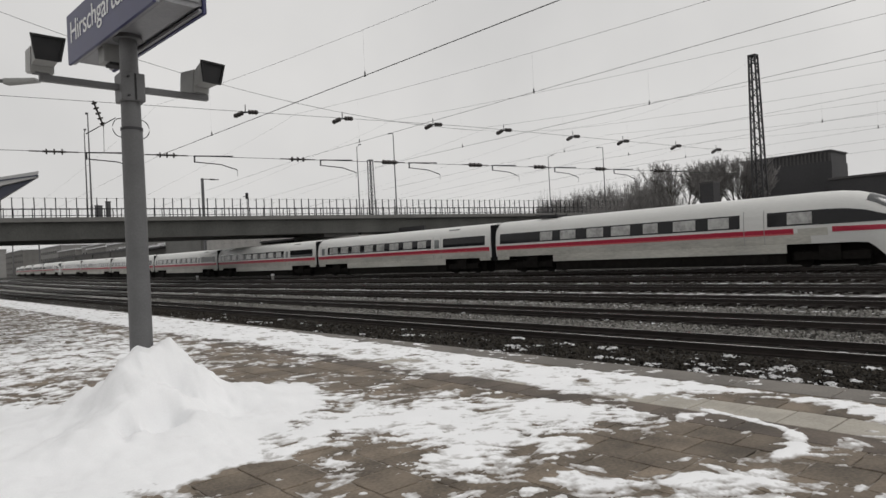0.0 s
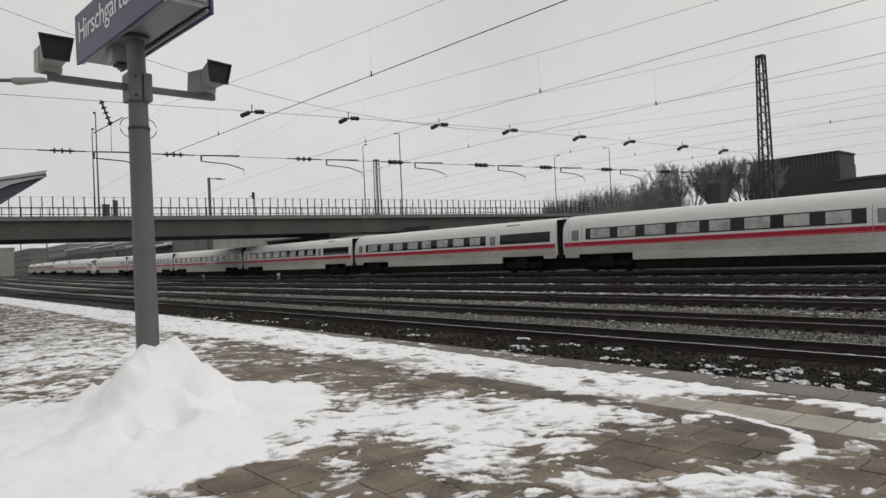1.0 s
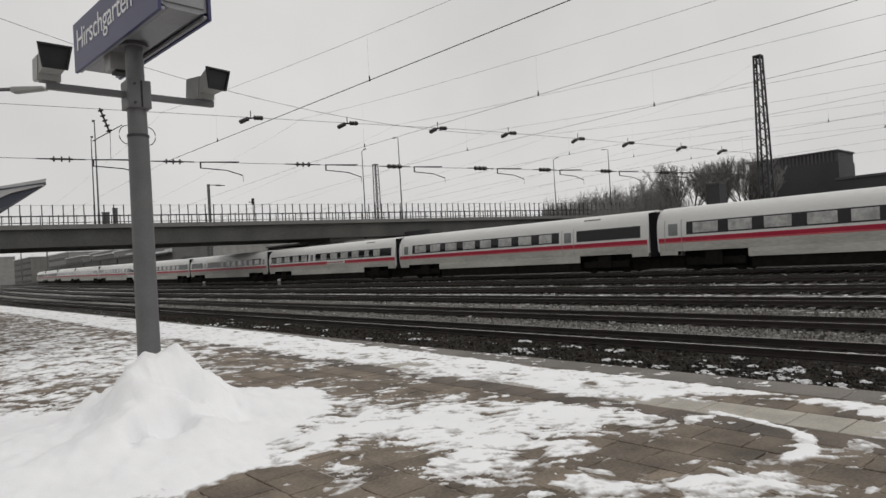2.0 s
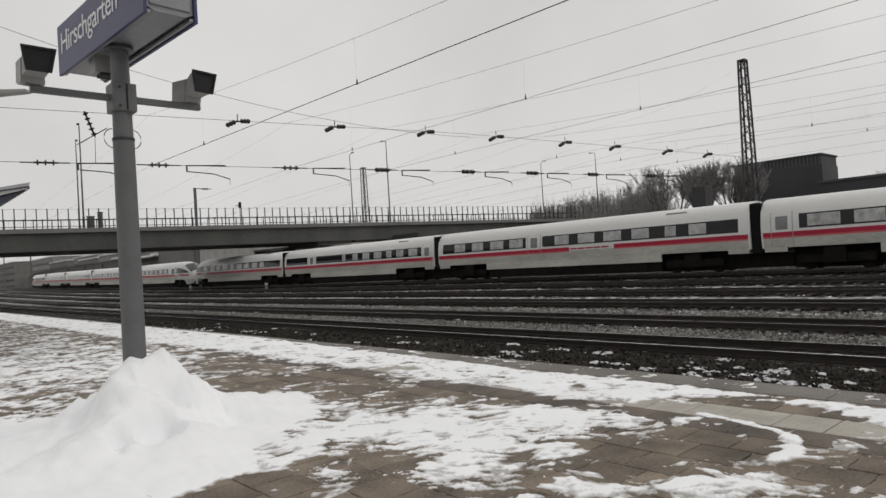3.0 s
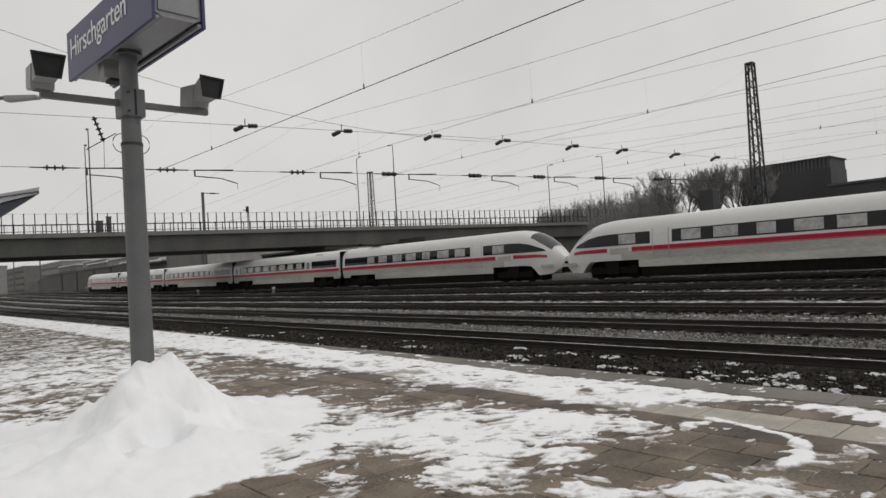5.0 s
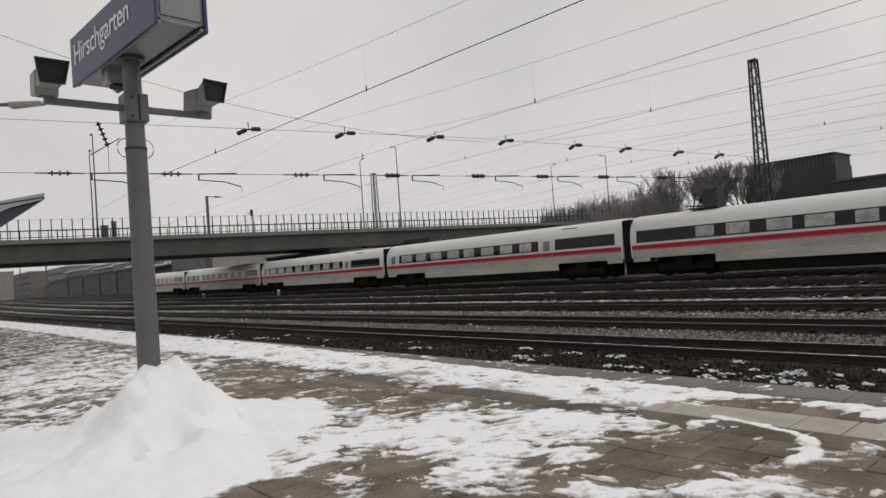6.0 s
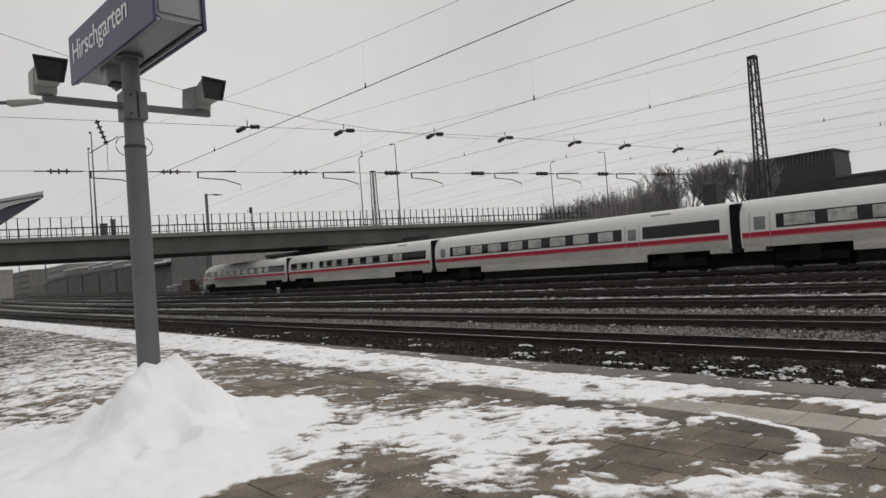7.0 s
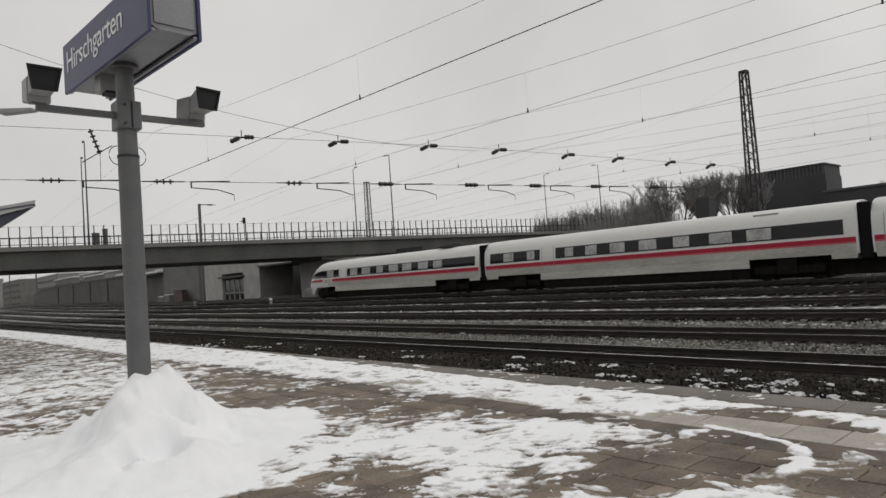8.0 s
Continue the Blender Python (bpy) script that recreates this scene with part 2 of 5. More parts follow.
def box(bm, x0, x1, y0, y1, z0, z1, bevel=0.0):
    r = bmesh.ops.create_cube(bm, size=1.0)
    vs = r["verts"]
    for v in vs:
        v.co = Vector(((x0 + x1) / 2 + v.co.x * (x1 - x0), (y0 + y1) / 2 + v.co.y * (y1 - y0), (z0 + z1) / 2 + v.co.z * (z1 - z0)))
    if bevel:
        es = list({e for v in vs for e in v.link_edges})
        bmesh.ops.bevel(bm, geom=es, offset=bevel, segments=2, profile=0.7, affect="EDGES")
    return vs


def boxes(*rows, bevel=0.0):
    bm = bmesh.new()
    for r in rows:
        box(bm, *r, bevel=bevel)
    return bm


def tube(bm, a, b, r0, r1=None, sides=10, caps=True):
    a, b = Vector(a), Vector(b)
    d = b - a
    m = Matrix.Translation((a + b) / 2) @ d.to_track_quat("Z", "Y").to_matrix().to_4x4()
    bmesh.ops.create_cone(bm, cap_ends=caps, segments=sides, radius1=r0, radius2=r0 if r1 is None else r1, depth=d.length, matrix=m)


def tubes(rows, sides=10):
    bm = bmesh.new()
    for r in rows:
        tube(bm, r[0], r[1], r[2], r[3] if len(r) > 3 else None, sides)
    return bm


def prisms(segments, sides=3):
    """Many thin rods as plain lists: (a, b, radius at a, radius at b)."""
    verts, faces = [], []
    for a, b, r0, r1 in segments:
        d = (b - a).normalized()
        s = d.cross(Vector((0.3, 0.2, 1)) if abs(d.z) < 0.9 else Vector((1, 0, 0))).normalized()
        t = d.cross(s)
        k = len(verts)
        for c, r in ((a, r0), (b, r1)):
            for i in range(sides):
                w = 2 * math.pi * i / sides
                verts.append(c + (s * math.cos(w) + t * math.sin(w)) * r)
        for i in range(sides):
            j = (i + 1) % sides
            faces.append((k + i, k + j, k + sides + j, k + sides + i))
    return verts, faces


def wire_run(points, r):
    """One continuous thin wire through the points."""
    pts = [Vector(p) for p in points]
    verts, faces = [], []
    for i, p in enumerate(pts):
        d = (pts[min(i + 1, len(pts) - 1)] - pts[max(i - 1, 0)]).normalized()
        s = d.cross(Vector((0, 0, 1))).normalized()
        t = d.cross(s)
        verts += [p + s * r, p + t * r, p - s * r, p - t * r]
    for i in range(len(pts) - 1):
        for j in range(4):
            k = (j + 1) % 4
            faces.append((4 * i + j, 4 * i + k, 4 * i + 4 + k, 4 * i + 4 + j))
    return verts, faces


# ---- the ground: one sheet, low by the platform and rising to the far tracks ----
TRACKS = ((14.9, -0.72), (19.6, -0.70), (24.5, -0.56), (29.0, -0.42), (33.2, -0.22), (37.4, 0.0))


def bend(y):
    """How far the line has swung to the right, y metres along it."""
    return max(0.0, min(y, 420) - 110) ** 2 / 3800 + 0.163 * max(0.0, y - 420)


def climb(y):
    """How far the line has risen, y metres along it, up to a level stretch."""
    if y < 130:
        return max(0.0, y - 60) ** 2 * 0.00007
    return min(1.55, 0.343 + 0.0098 * (y - 130) if y < 200 else 1.029 + 0.0055 * (y - 200))


def bed_height(x):
    xs = [-2000, 7.0, 21.0, 24.5, 29, 33.2, 37.4, 46, 2500]
    zs = [-0.92, -0.92, -0.90, -0.76, -0.62, -0.42, -0.20, -0.2, -0.2]
    return float(np.interp(x, xs, zs))


def ground():
    xs = [-2000, -300, -60, 7.2] + [7.2 + 0.25 * i for i in range(1, 160)] + [60, 90, 150, 300, 900, 2500]
    ys = [-2000, -400, -80] + [-20 + 1.0 * i for i in range(0, 140)] + list(range(124, 440, 8)) + [600, 1200, 3000]
    verts, faces = [], []
    for y in ys:
        for x in xs:
            z = bed_height(x - bend(y)) + climb(y)
            if 7.3 < x < 47 and -25 < y < 125:
                z += 0.05 * noise.noise((x * 0.9, y * 0.5, 0))
            verts.append((x, y, z))
    w = len(xs)
    for j in range(len(ys) - 1):
        for i in range(w - 1):
            faces.append((j * w + i, j * w + i + 1, (j + 1) * w + i + 1, (j + 1) * w + i))
    tagged(raw("ground", verts, faces, M["ground"], smooth=True), "dark railway ballast with paler gravel between tracks", "ground", kind="structure")


ground()


def stones(name, x0, x1, y0, y1, count, mat, size, label):
    rng = np.random.default_rng(5)
    base = np.array([(1, 0, 0), (-0.5, 0.8, 0), (-0.5, -0.8, 0), (0, 0, 0.8), (0.1, 0.1, -0.6)])
    tri = np.array([(0, 1, 3), (1, 2, 3), (2, 0, 3), (1, 0, 4), (2, 1, 4), (0, 2, 4)])
    verts, faces = [], []
    for i in range(count):
        x, y = rng.uniform(x0, x1), y0 + (y1 - y0) * rng.uniform() ** 1.4
        s = size * rng.uniform(0.5, 1.4)
        a = rng.uniform(0, 6.28)
        c, d = math.cos(a), math.sin(a)
        v = base * s * rng.uniform(0.6, 1.3, (5, 3))
        p = np.stack((v[:, 0] * c - v[:, 1] * d + x, v[:, 0] * d + v[:, 1] * c + y, v[:, 2] + bed_height(x) + 0.02), 1)
        verts.extend(p.tolist())
        faces.extend((tri + i * 5).tolist())
    tagged(raw(name, verts, faces, mat), label, "gravel", kind="stuff")


stones("ballast_stones", 10.6, 13.9, 0, 45, 15000, M["stone"], 0.045, "dark sooty ballast stones beside the platform")
stones("gravel_strip", 16.5, 18.4, 2, 60, 9000, M["stone_pale"], 0.045, "pale clean gravel between the tracks")
stones("gravel_strip", 21.3, 23.2, 4, 60, 5000, M["stone_pale"], 0.05, "pale clean gravel between the tracks")


def snow_clumps():
    """Torn little cakes of old snow in loose clusters on the ballast."""
    rng = np.random.default_rng(11)
    groups = [(12.37, 11.35, 0.30, 14), (12.1, 8.6, 0.16, 8), (11.91, 7.26, 0.18, 8), (12.47, 6.45, 0.2, 8), (12.24, 6.02, 0.12, 5), (13.6, 6.3, 0.16, 6),
              (12.16, 5.21, 0.16, 9), (12.55, 5.02, 0.2, 12), (12.8, 5.04, 0.14, 8), (11.88, 4.9, 0.14, 6), (11.75, 3.93, 0.22, 10), (11.77, 4.45, 0.2, 8)]
    for _ in range(90):
        groups.append((10.8 + 2.9 * rng.uniform() ** 1.7, 1.0 + 34 * rng.uniform() ** 1.4, 0.06 + 0.2 * rng.uniform() ** 2, int(rng.integers(2, 10))))
    for _ in range(90):
        groups.append((rng.choice((18.2, 22.9, 27.3, 31.3, 35.0)) + rng.uniform(-0.3, 0.3), 3 + 60 * rng.uniform(), 0.35 * rng.uniform(), int(rng.integers(2, 6))))
    verts, faces = [], []
    for gx, gy, spread, count in groups:
        for _ in range(count * 2):
            x, y = gx + rng.normal() * spread * 0.5, gy + rng.normal() * spread * 0.7
            r = (0.008 + 0.036 * rng.uniform() ** 2.5) * (1 if gx < 16 else 0.8)
            n, k, z = 8, len(verts), bed_height(x) + 0.045
            verts.append((x, y, z + 0.6 * r))
            for ringno, f, h in ((1, 0.6, 0.3), (2, 1.0, -0.35)):
                for i in range(n):
                    a = 2 * math.pi * i / n
                    q = r * f * rng.uniform(0.12, 2.1)
                    verts.append((x + math.cos(a) * q * 0.8, y + math.sin(a) * q * 1.5, z + (h + rng.uniform(-0.5, 0.5)) * r))
            for i in range(n):
                j = (i + 1) % n
                faces.append((k, k + 1 + i, k + 1 + j))
                faces.append((k + 1 + i, k + 1 + n + i, k + 1 + n + j, k + 1 + j))
    tagged(raw("snow_remnants", verts, faces, M["snow_dirty"]), "small remnants of old snow on the ballast", "snow", kind="stuff")


snow_clumps()


def sweep(n, count):
    """Faces of a closed profile of n corners swept through so many stations."""
    faces = [(k * n + i, k * n + (i + 1) % n, (k + 1) * n + (i + 1) % n, (k + 1) * n + i) for k in range(count - 1) for i in range(n)]
    return faces + [tuple(range(n)), tuple(range((count - 1) * n, count * n))]


def railway_track(x, z):
    tr = empty("railway_track", x, 0, z, "rusty railway track on dark sleepers in ballast", "railway track", "parallel tracks")
    prof = [(-0.075, -0.16), (0.075, -0.16), (0.075, -0.145), (0.012, -0.125), (0.012, -0.045), (0.036, -0.035), (0.036, -0.006),
            (-0.036, -0.006), (-0.036, -0.035), (-0.012, -0.045), (-0.012, -0.125), (-0.075, -0.145)]
    n = len(prof)
    stations = [-120, 55] + list(range(60, 440, 8)) + [600, 900]
    for s in (-0.7535, 0.7535):
        verts = [(s + a + bend(y), y, b + climb(y)) for y in stations for a, b in prof]
        faces = sweep(n, len(stations))
        rail = raw("rail", verts, faces, M["rail"], tr)
        head = [(-0.034, -0.006), (0.034, -0.006), (0.034, 0.0), (-0.034, 0.0)]
        raw("running_surface", [(s + a + bend(y), y, b + climb(y)) for y in stations for a, b in head], sweep(4, len(stations)), M["rail_head"], rail, "worn bright rail head")
    verts, faces = [], []
    quad = [(0, 1, 2, 3), (4, 5, 1, 0), (5, 6, 2, 1), (6, 7, 3, 2), (7, 4, 0, 3)]
    single = None
    for i in range(530):
        y, k = -20 + 0.6 * i, len(verts)
        if x < 22 and 0 < y < 46:
            if single is None:
                sb = bmesh.new()
                box(sb, -1.29, 1.29, -0.13, 0.13, -0.3, -0.165, 0.02)
                single = part("sleeper", sb, M["sleeper"], tr)
                single.location = (0, y, 0)
            else:
                o = new("sleeper", single.data)
                o.parent, o.location = tr, (0, y, 0)
            continue
        for dx, dy, dz in ((1.28, 0.10, -0.165), (1.28, -0.10, -0.165), (-1.28, -0.10, -0.165), (-1.28, 0.10, -0.165),
                           (1.3, 0.14, -0.3), (1.3, -0.14, -0.3), (-1.3, -0.14, -0.3), (-1.3, 0.14, -0.3)):
            verts.append((dx + bend(y), y + dy, dz + climb(y)))
        faces.extend(tuple(k + q for q in f) for f in quad)
    tagged(raw("sleeper_bed", verts, faces, M["sleeper"], tr), kind="stuff")


for at, level in TRACKS:
    railway_track(at, level)


def track_marker(x, y):
    t = empty("track_marker", x, y, bed_height(x) - 0.03, "short white concrete marker post beside the track", "marker post", "track markers")
    part("stump", boxes((-0.12, 0.12, -0.12, 0.12, 0, 0.55), bevel=0.02), M["house"], t)
    part("cap", boxes((-0.14, 0.14, -0.14, 0.14, 0.551, 0.75), bevel=0.03), M["snow_dirty"], t, "snow-capped top")


track_marker(35.0, 91.5)
track_marker(35.1, 69.2)


# ---- the road bridge ----
BR = pose(0, 82, 0, 0, 0, -8.8)


def bridge():
    b = tagged(new("road_bridge"), "grey concrete road bridge across the railway", "bridge", kind="structure")
    b.matrix_basis = BR
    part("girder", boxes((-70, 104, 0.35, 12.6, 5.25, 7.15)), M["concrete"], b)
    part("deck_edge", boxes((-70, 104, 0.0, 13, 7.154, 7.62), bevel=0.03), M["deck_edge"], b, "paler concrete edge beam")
    part("pier", boxes((-4, -2, 2, 11, -1, 5.245), bevel=0.1), M["concrete"], b)
    part("pier", boxes((101, 103.5, 1, 12, -1, 5.245), bevel=0.1), M["concrete"], b)
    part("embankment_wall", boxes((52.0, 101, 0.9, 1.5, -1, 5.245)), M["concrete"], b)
    part("bearing_ledge", boxes((46.5, 51.5, 0.8, 12, 4.75, 5.245)), M["concrete_grey"], b)
    return b


bridge_ob = bridge()


def bridge_fence(y, name="bridge_fence"):
    f = tagged(new(name), "tall grey steel guard fence with slim posts along the bridge", "fence", "bridge fences")
    f.matrix_basis = BR @ pose(0, y, 7.62)
    post = bmesh.new()
    box(post, -0.05, 0.05, -0.05, 0.05, 0, 2.15)
    box(post, -0.1, 0.1, -0.1, 0.1, 0, 0.03)
    first = part("fence_post", post, M["dark_steel"], f)
    first.location = (-40, 0, 0)
    for i in range(1, 146):
        o = new("fence_post", first.data)
        o.parent, o.location = f, (-40 + 0.98 * i, 0, 0)
    for z, r in ((0.22, 0.035), (0.92, 0.06), (2.08, 0.01)):
        part("fence_rail", boxes((-41, 103.5, -0.075, -0.051, z - r, z + r)), M["dark_steel"], f)
    segs = [(Vector((-41 + 0.49 * i, -0.06, 0.1)), Vector((-41 + 0.49 * i, -0.06, 0.92)), 0.010, 0.010) for i in range(294)]
    tagged(raw("infill_grille", *prisms(segs, 3), M["steel"], f), kind="stuff")


bridge_fence(0.12)
bridge_fence(12.85)


def bridge_lamp(x, y, flip):
    lamp = tagged(new("street_lamp"), "tall slim grey street lamp on the road bridge", "street lamp", "bridge street lamps")
    lamp.matrix_basis = BR @ pose(x, y, 7.62)
    bm = bmesh.new()
    tube(bm, (0, 0, 0), (0, 0, 1.3), 0.13, 0.13, 10)
    tube(bm, (0, 0, 1.3), (0, 0, 11.6), 0.10, 0.055, 10)
    part("pole", bm, M["steel"], lamp)
    part("arm", tubes([((0, 0, 11.55), (0, 0.9 * flip, 11.75), 0.04)]), M["steel"], lamp)
    part("lamp_head", boxes((-0.14, 0.14, min(0.8 * flip, 1.4 * flip), max(0.8 * flip, 1.4 * flip), 11.7, 11.83), bevel=0.03), M["steel"], lamp)


for lx, ly, lf in ((19.3, 0.7, 1), (57.6, 0.7, 1), (99.6, 0.7, 1), (19.8, 12.3, -1), (57.4, 12.3, -1), (97.2, 12.3, -1)):
    bridge_lamp(lx, ly, lf)


def bridge_cabinet(x, w, h):
    c = tagged(new("switch_cabinet"), "small grey switch cabinet on the bridge pavement", "cabinet", "bridge cabinets")
    c.matrix_basis = BR @ pose(x, 0.9, 7.62)
    part("housing", boxes((-w / 2, w / 2, -0.2, 0.2, 0, h), bevel=0.02), M["steel"], c)
    part("lid", boxes((-w / 2 - 0.04, w / 2 + 0.04, -0.24, 0.24, h + 0.002, h + 0.07)), M["dark_steel"], c)


bridge_cabinet(20.0, 0.75, 1.3)
bridge_cabinet(20.95, 0.5, 1.75)


def bridge_signal(x):
    t = tagged(new("traffic_signal"), "small dark traffic signal on the bridge", "traffic signal")
    t.matrix_basis = BR @ pose(x, 1.2, 7.62)
    part("signal_pole", tubes([((0, 0, 0), (0, 0, 2.9), 0.045)], 8), M["dark_steel"], t)
    part("signal_head", boxes((-0.15, 0.15, -0.2, 0.1, 2.2, 2.95), bevel=0.03), M["black"], t)
    part("signal_arm", tubes([((-0.5, 0, 2.5), (0, 0, 2.5), 0.05)], 6), M["dark_steel"], t)


bridge_signal(36.6)


# ---- buildings and walls under and behind the bridge ----
def wall_under_bridge():
    w = empty("trackside_wall", 48, 0, -0.25, "long grey retaining wall beside the tracks", "wall", kind="structure")
    stations = list(range(158, 520, 12))
    for name, mat, x0, x1, z0, z1 in (("wall_face", "concrete_grey", 0, 0.5, -0.5, 6.1), ("coping", "dark_steel", -0.15, 0.65, 6.104, 6.5)):
        raw(name, [(x + bend(y), y, z + climb(y)) for y in stations for x, z in ((x0, z0), (x1, z0), (x1, z1), (x0, z1))], sweep(4, len(stations)), M[mat], w)
    for y in (172, 190, 212, 240, 275):
        o = part("pilaster", boxes((-0.25, -0.004, -0.45, 0.45, 0, 6.0)), M["concrete"], w)
        o.location = (bend(y) - 0.03, y, climb(y))


wall_under_bridge()


def grey_block():
    g = empty("windowless_building", 48, 0, -0.25, "plain grey windowless building beside the tracks", "building", kind="structure")
    part("wall", boxes((0.1, 9, 121.5, 142.5, 0, 8.4)), M["concrete_mid"], g)
    part("corner_pier", boxes((-0.05, 0.4, 121.45, 122.9, 0, 8.4)), M["concrete_grey"], g)
    part("roof_edge", boxes((-0.1, 9.2, 121.4, 142.7, 8.404, 8.7)), M["concrete"], g)
    part("plinth", boxes((0.0, 0.3, 123, 142.5, -0.2, 0.7)), M["concrete_grey"], g)
    sh = empty("low_shed", 48, 0, -0.1, "low grey trackside shed with snow on its flat roof", "shed")
    part("wall", boxes((0.4, 8, 142.8, 157.6, -0.3, 6.2)), M["concrete_grey"], sh)
    part("eave", boxes((-0.9, 8.3, 142.8, 157.8, 6.204, 6.55)), M["dark_steel"], sh)
    part("roof_snow", boxes((-0.8, 8.3, 142.85, 157.8, 6.554, 6.95), bevel=0.08), M["snow_dirty"], sh, "old snow on the shed roof")


grey_block()


def trackside_clutter():
    k = empty("equipment_cabinet", 46.6, 129.0, 0.0, "dark reddish trackside equipment cabinet by a grey wall", "cabinet")
    part("housing", boxes((-0.5, 0.5, -2.2, 2.2, 0, 2.2), bevel=0.05), M["cabinet_red"], k)
    part("lid", boxes((-0.6, 0.6, -2.3, 2.3, 2.204, 2.35), bevel=0.03), M["dark_steel"], k)
    for y, h in ((135.5, 1.5), (139.0, 1.2)):
        b = empty("snowy_stack", 46.8, y, 0.05, "low stack of concrete parts under old snow", "stack", "snowy stacks")
        part("slabs", boxes((-0.7, 0.7, -1.5, 1.5, 0, h * 0.45), (-0.6, 0.65, -1.3, 1.4, h * 0.46, h)), M["concrete_mid"], b)
        part("snow_cap", boxes((-0.65, 0.7, -1.35, 1.45, h + 0.003, h + 0.16), bevel=0.06), M["snow_dirty"], b, "snow lying on the stack")


trackside_clutter()


def glazed_building():
    g = empty("glazed_station_building", 48, 0, -0.25, "pale rendered trackside building with dark glazed doors", "building", kind="structure")
    part("wall", boxes((0, 6, 98.0, 104.0, 0, 6.7), (0, 6, 112.5, 121.35, 0, 6.7), (0, 6, 104.0, 112.5, 4.75, 6.7)), M["concrete_pale"], g)
    part("inner_wall", boxes((4, 4.3, 104.0, 112.5, 0, 4.75)), M["hall"], g)
    for i in range(4):
        y = 104.3 + i * 2.0
        d = part("glazed_door", boxes((0.32, 0.38, y, y + 1.85, 0.02, 3.6)), M["train_glass"], g)
        part("door_frame", boxes((0.22, 0.5, y - 0.12, y + 0.06, 0, 3.7), (0.22, 0.5, y + 1.8, y + 1.93, 0, 3.7), (0.24, 0.48, y - 0.1, y + 1.9, 1.3, 1.45)), M["concrete_pale"], d)
    part("canopy_slab", boxes((-0.5, 0.6, 103.4, 113.2, 4.0, 4.3)), M["concrete_grey"], g)
    part("plinth", boxes((-0.05, 0.3, 98, 121.4, -0.2, 0.3)), M["concrete_grey"], g)


glazed_building()


def abutment():
    a = empty("bridge_abutment", 48, 0, -0.25, "pale concrete bridge abutment with a dark opening", "abutment", kind="structure")
    part("pier_wall", boxes((0, 5, 70.5, 79.2, 0, 5.0), (0, 5, 81.0, 85.0, 0, 5.0), (0, 5, 79.2, 81.0, 3.4, 5.0)), M["concrete_pale"], a)
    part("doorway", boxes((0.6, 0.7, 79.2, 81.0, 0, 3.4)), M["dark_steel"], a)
    # the hall's near-black colour paints in the passage's shade under the bridge
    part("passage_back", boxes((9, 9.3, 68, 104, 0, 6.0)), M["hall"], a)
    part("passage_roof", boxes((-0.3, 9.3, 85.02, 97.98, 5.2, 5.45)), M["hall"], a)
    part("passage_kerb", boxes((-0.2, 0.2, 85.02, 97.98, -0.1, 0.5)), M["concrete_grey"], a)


abutment()


def far_house(x, y, w, d, h, mat, rows, cols):
    hs = empty("far_house", x + bend(y), y, climb(y) - 0.3, "pale multi-storey house far behind the railway wall", "house", "far houses")
    part("wall", boxes((0, d, 0, w, 0, h)), M[mat], hs)
    part("roof", boxes((-0.4, d + 0.4, -0.4, w + 0.4, h + 0.002, h + 0.5)), M["snow_dirty"], hs, "snow-covered flat roof")
    for r in range(rows):
        for c in range(cols):
            y0, z0 = (c + 0.25) * w / cols, 1.0 + r * (h - 1) / rows
            win = part("window", boxes((-0.06, -0.01, y0, y0 + 0.5 * w / cols, z0, z0 + 1.5)), M["train_glass"], hs)
            part("sill", boxes((-0.16, -0.01, y0 - 0.1, y0 + 0.5 * w / cols + 0.1, z0 - 0.12, z0 - 0.004)), M[mat], win)


for args in ((66, 150, 22, 10, 8.9, "house", 2, 5), (62, 176, 16, 10, 8.0, "house_dark", 2, 4), (66, 196, 24, 12, 9.7, "house", 2, 6),
             (64, 226, 20, 12, 8.6, "house_dark", 2, 5), (68, 250, 34, 14, 11.0, "house", 3, 7), (66, 292, 30, 14, 10.6, "house_dark", 2, 6),
             (72, 330, 44, 16, 13.5, "house", 3, 8), (64, 384, 40, 16, 13.0, "house_dark", 3, 8), (60, 440, 60, 18, 17.5, "house", 4, 10),
             (40, 520, 70, 18, 18, "house_dark", 4, 10), (10, 640, 80, 18, 23, "house", 5, 10), (-80, 720, 60, 70, 26, "house_dark", 6, 8)):
    far_house(*args)


# ---- the dark hall and its neighbour behind the train ----
def hall():
    h = empty("dark_hall", 100, 0, -0.2, "large dark ribbed industrial hall behind the tracks", "hall")
    part("cladding", boxes((0, 6.5, 31.7, 44.0, 0, 12.1)), M["hall"], h)
    part("parapet_wall", boxes((0.15, 6.4, 31.8, 43.8, 12.104, 13.45)), M["hall"], h)
    rib = boxes((-0.12, -0.004, -0.11, 0.11, 12.0, 13.45))
    first = part("facade_rib", rib, M["hall_rib"], h)
    first.location = (0.15, 32.0, 0)
    for i in range(1, 24):
        o = new("facade_rib", first.data)
        o.parent, o.location = h, (0.15, 32.0 + 0.5 * i, 0)
    part("roof_edge", boxes((-0.1, 6.6, 31.65, 44.1, 13.454, 13.66)), M["hall"], h)
    k = empty("low_annexe", 100, 0, -0.2, "low dark flat-roofed annexe beside the hall", "building")
    part("wall", boxes((-2, 20, -10, 31.5, 0, 9.3)), M["hall"], k)
    part("roof_edge", boxes((-2.2, 20, -10, 31.55, 9.304, 9.6)), M["hall_rib"], k)


hall()


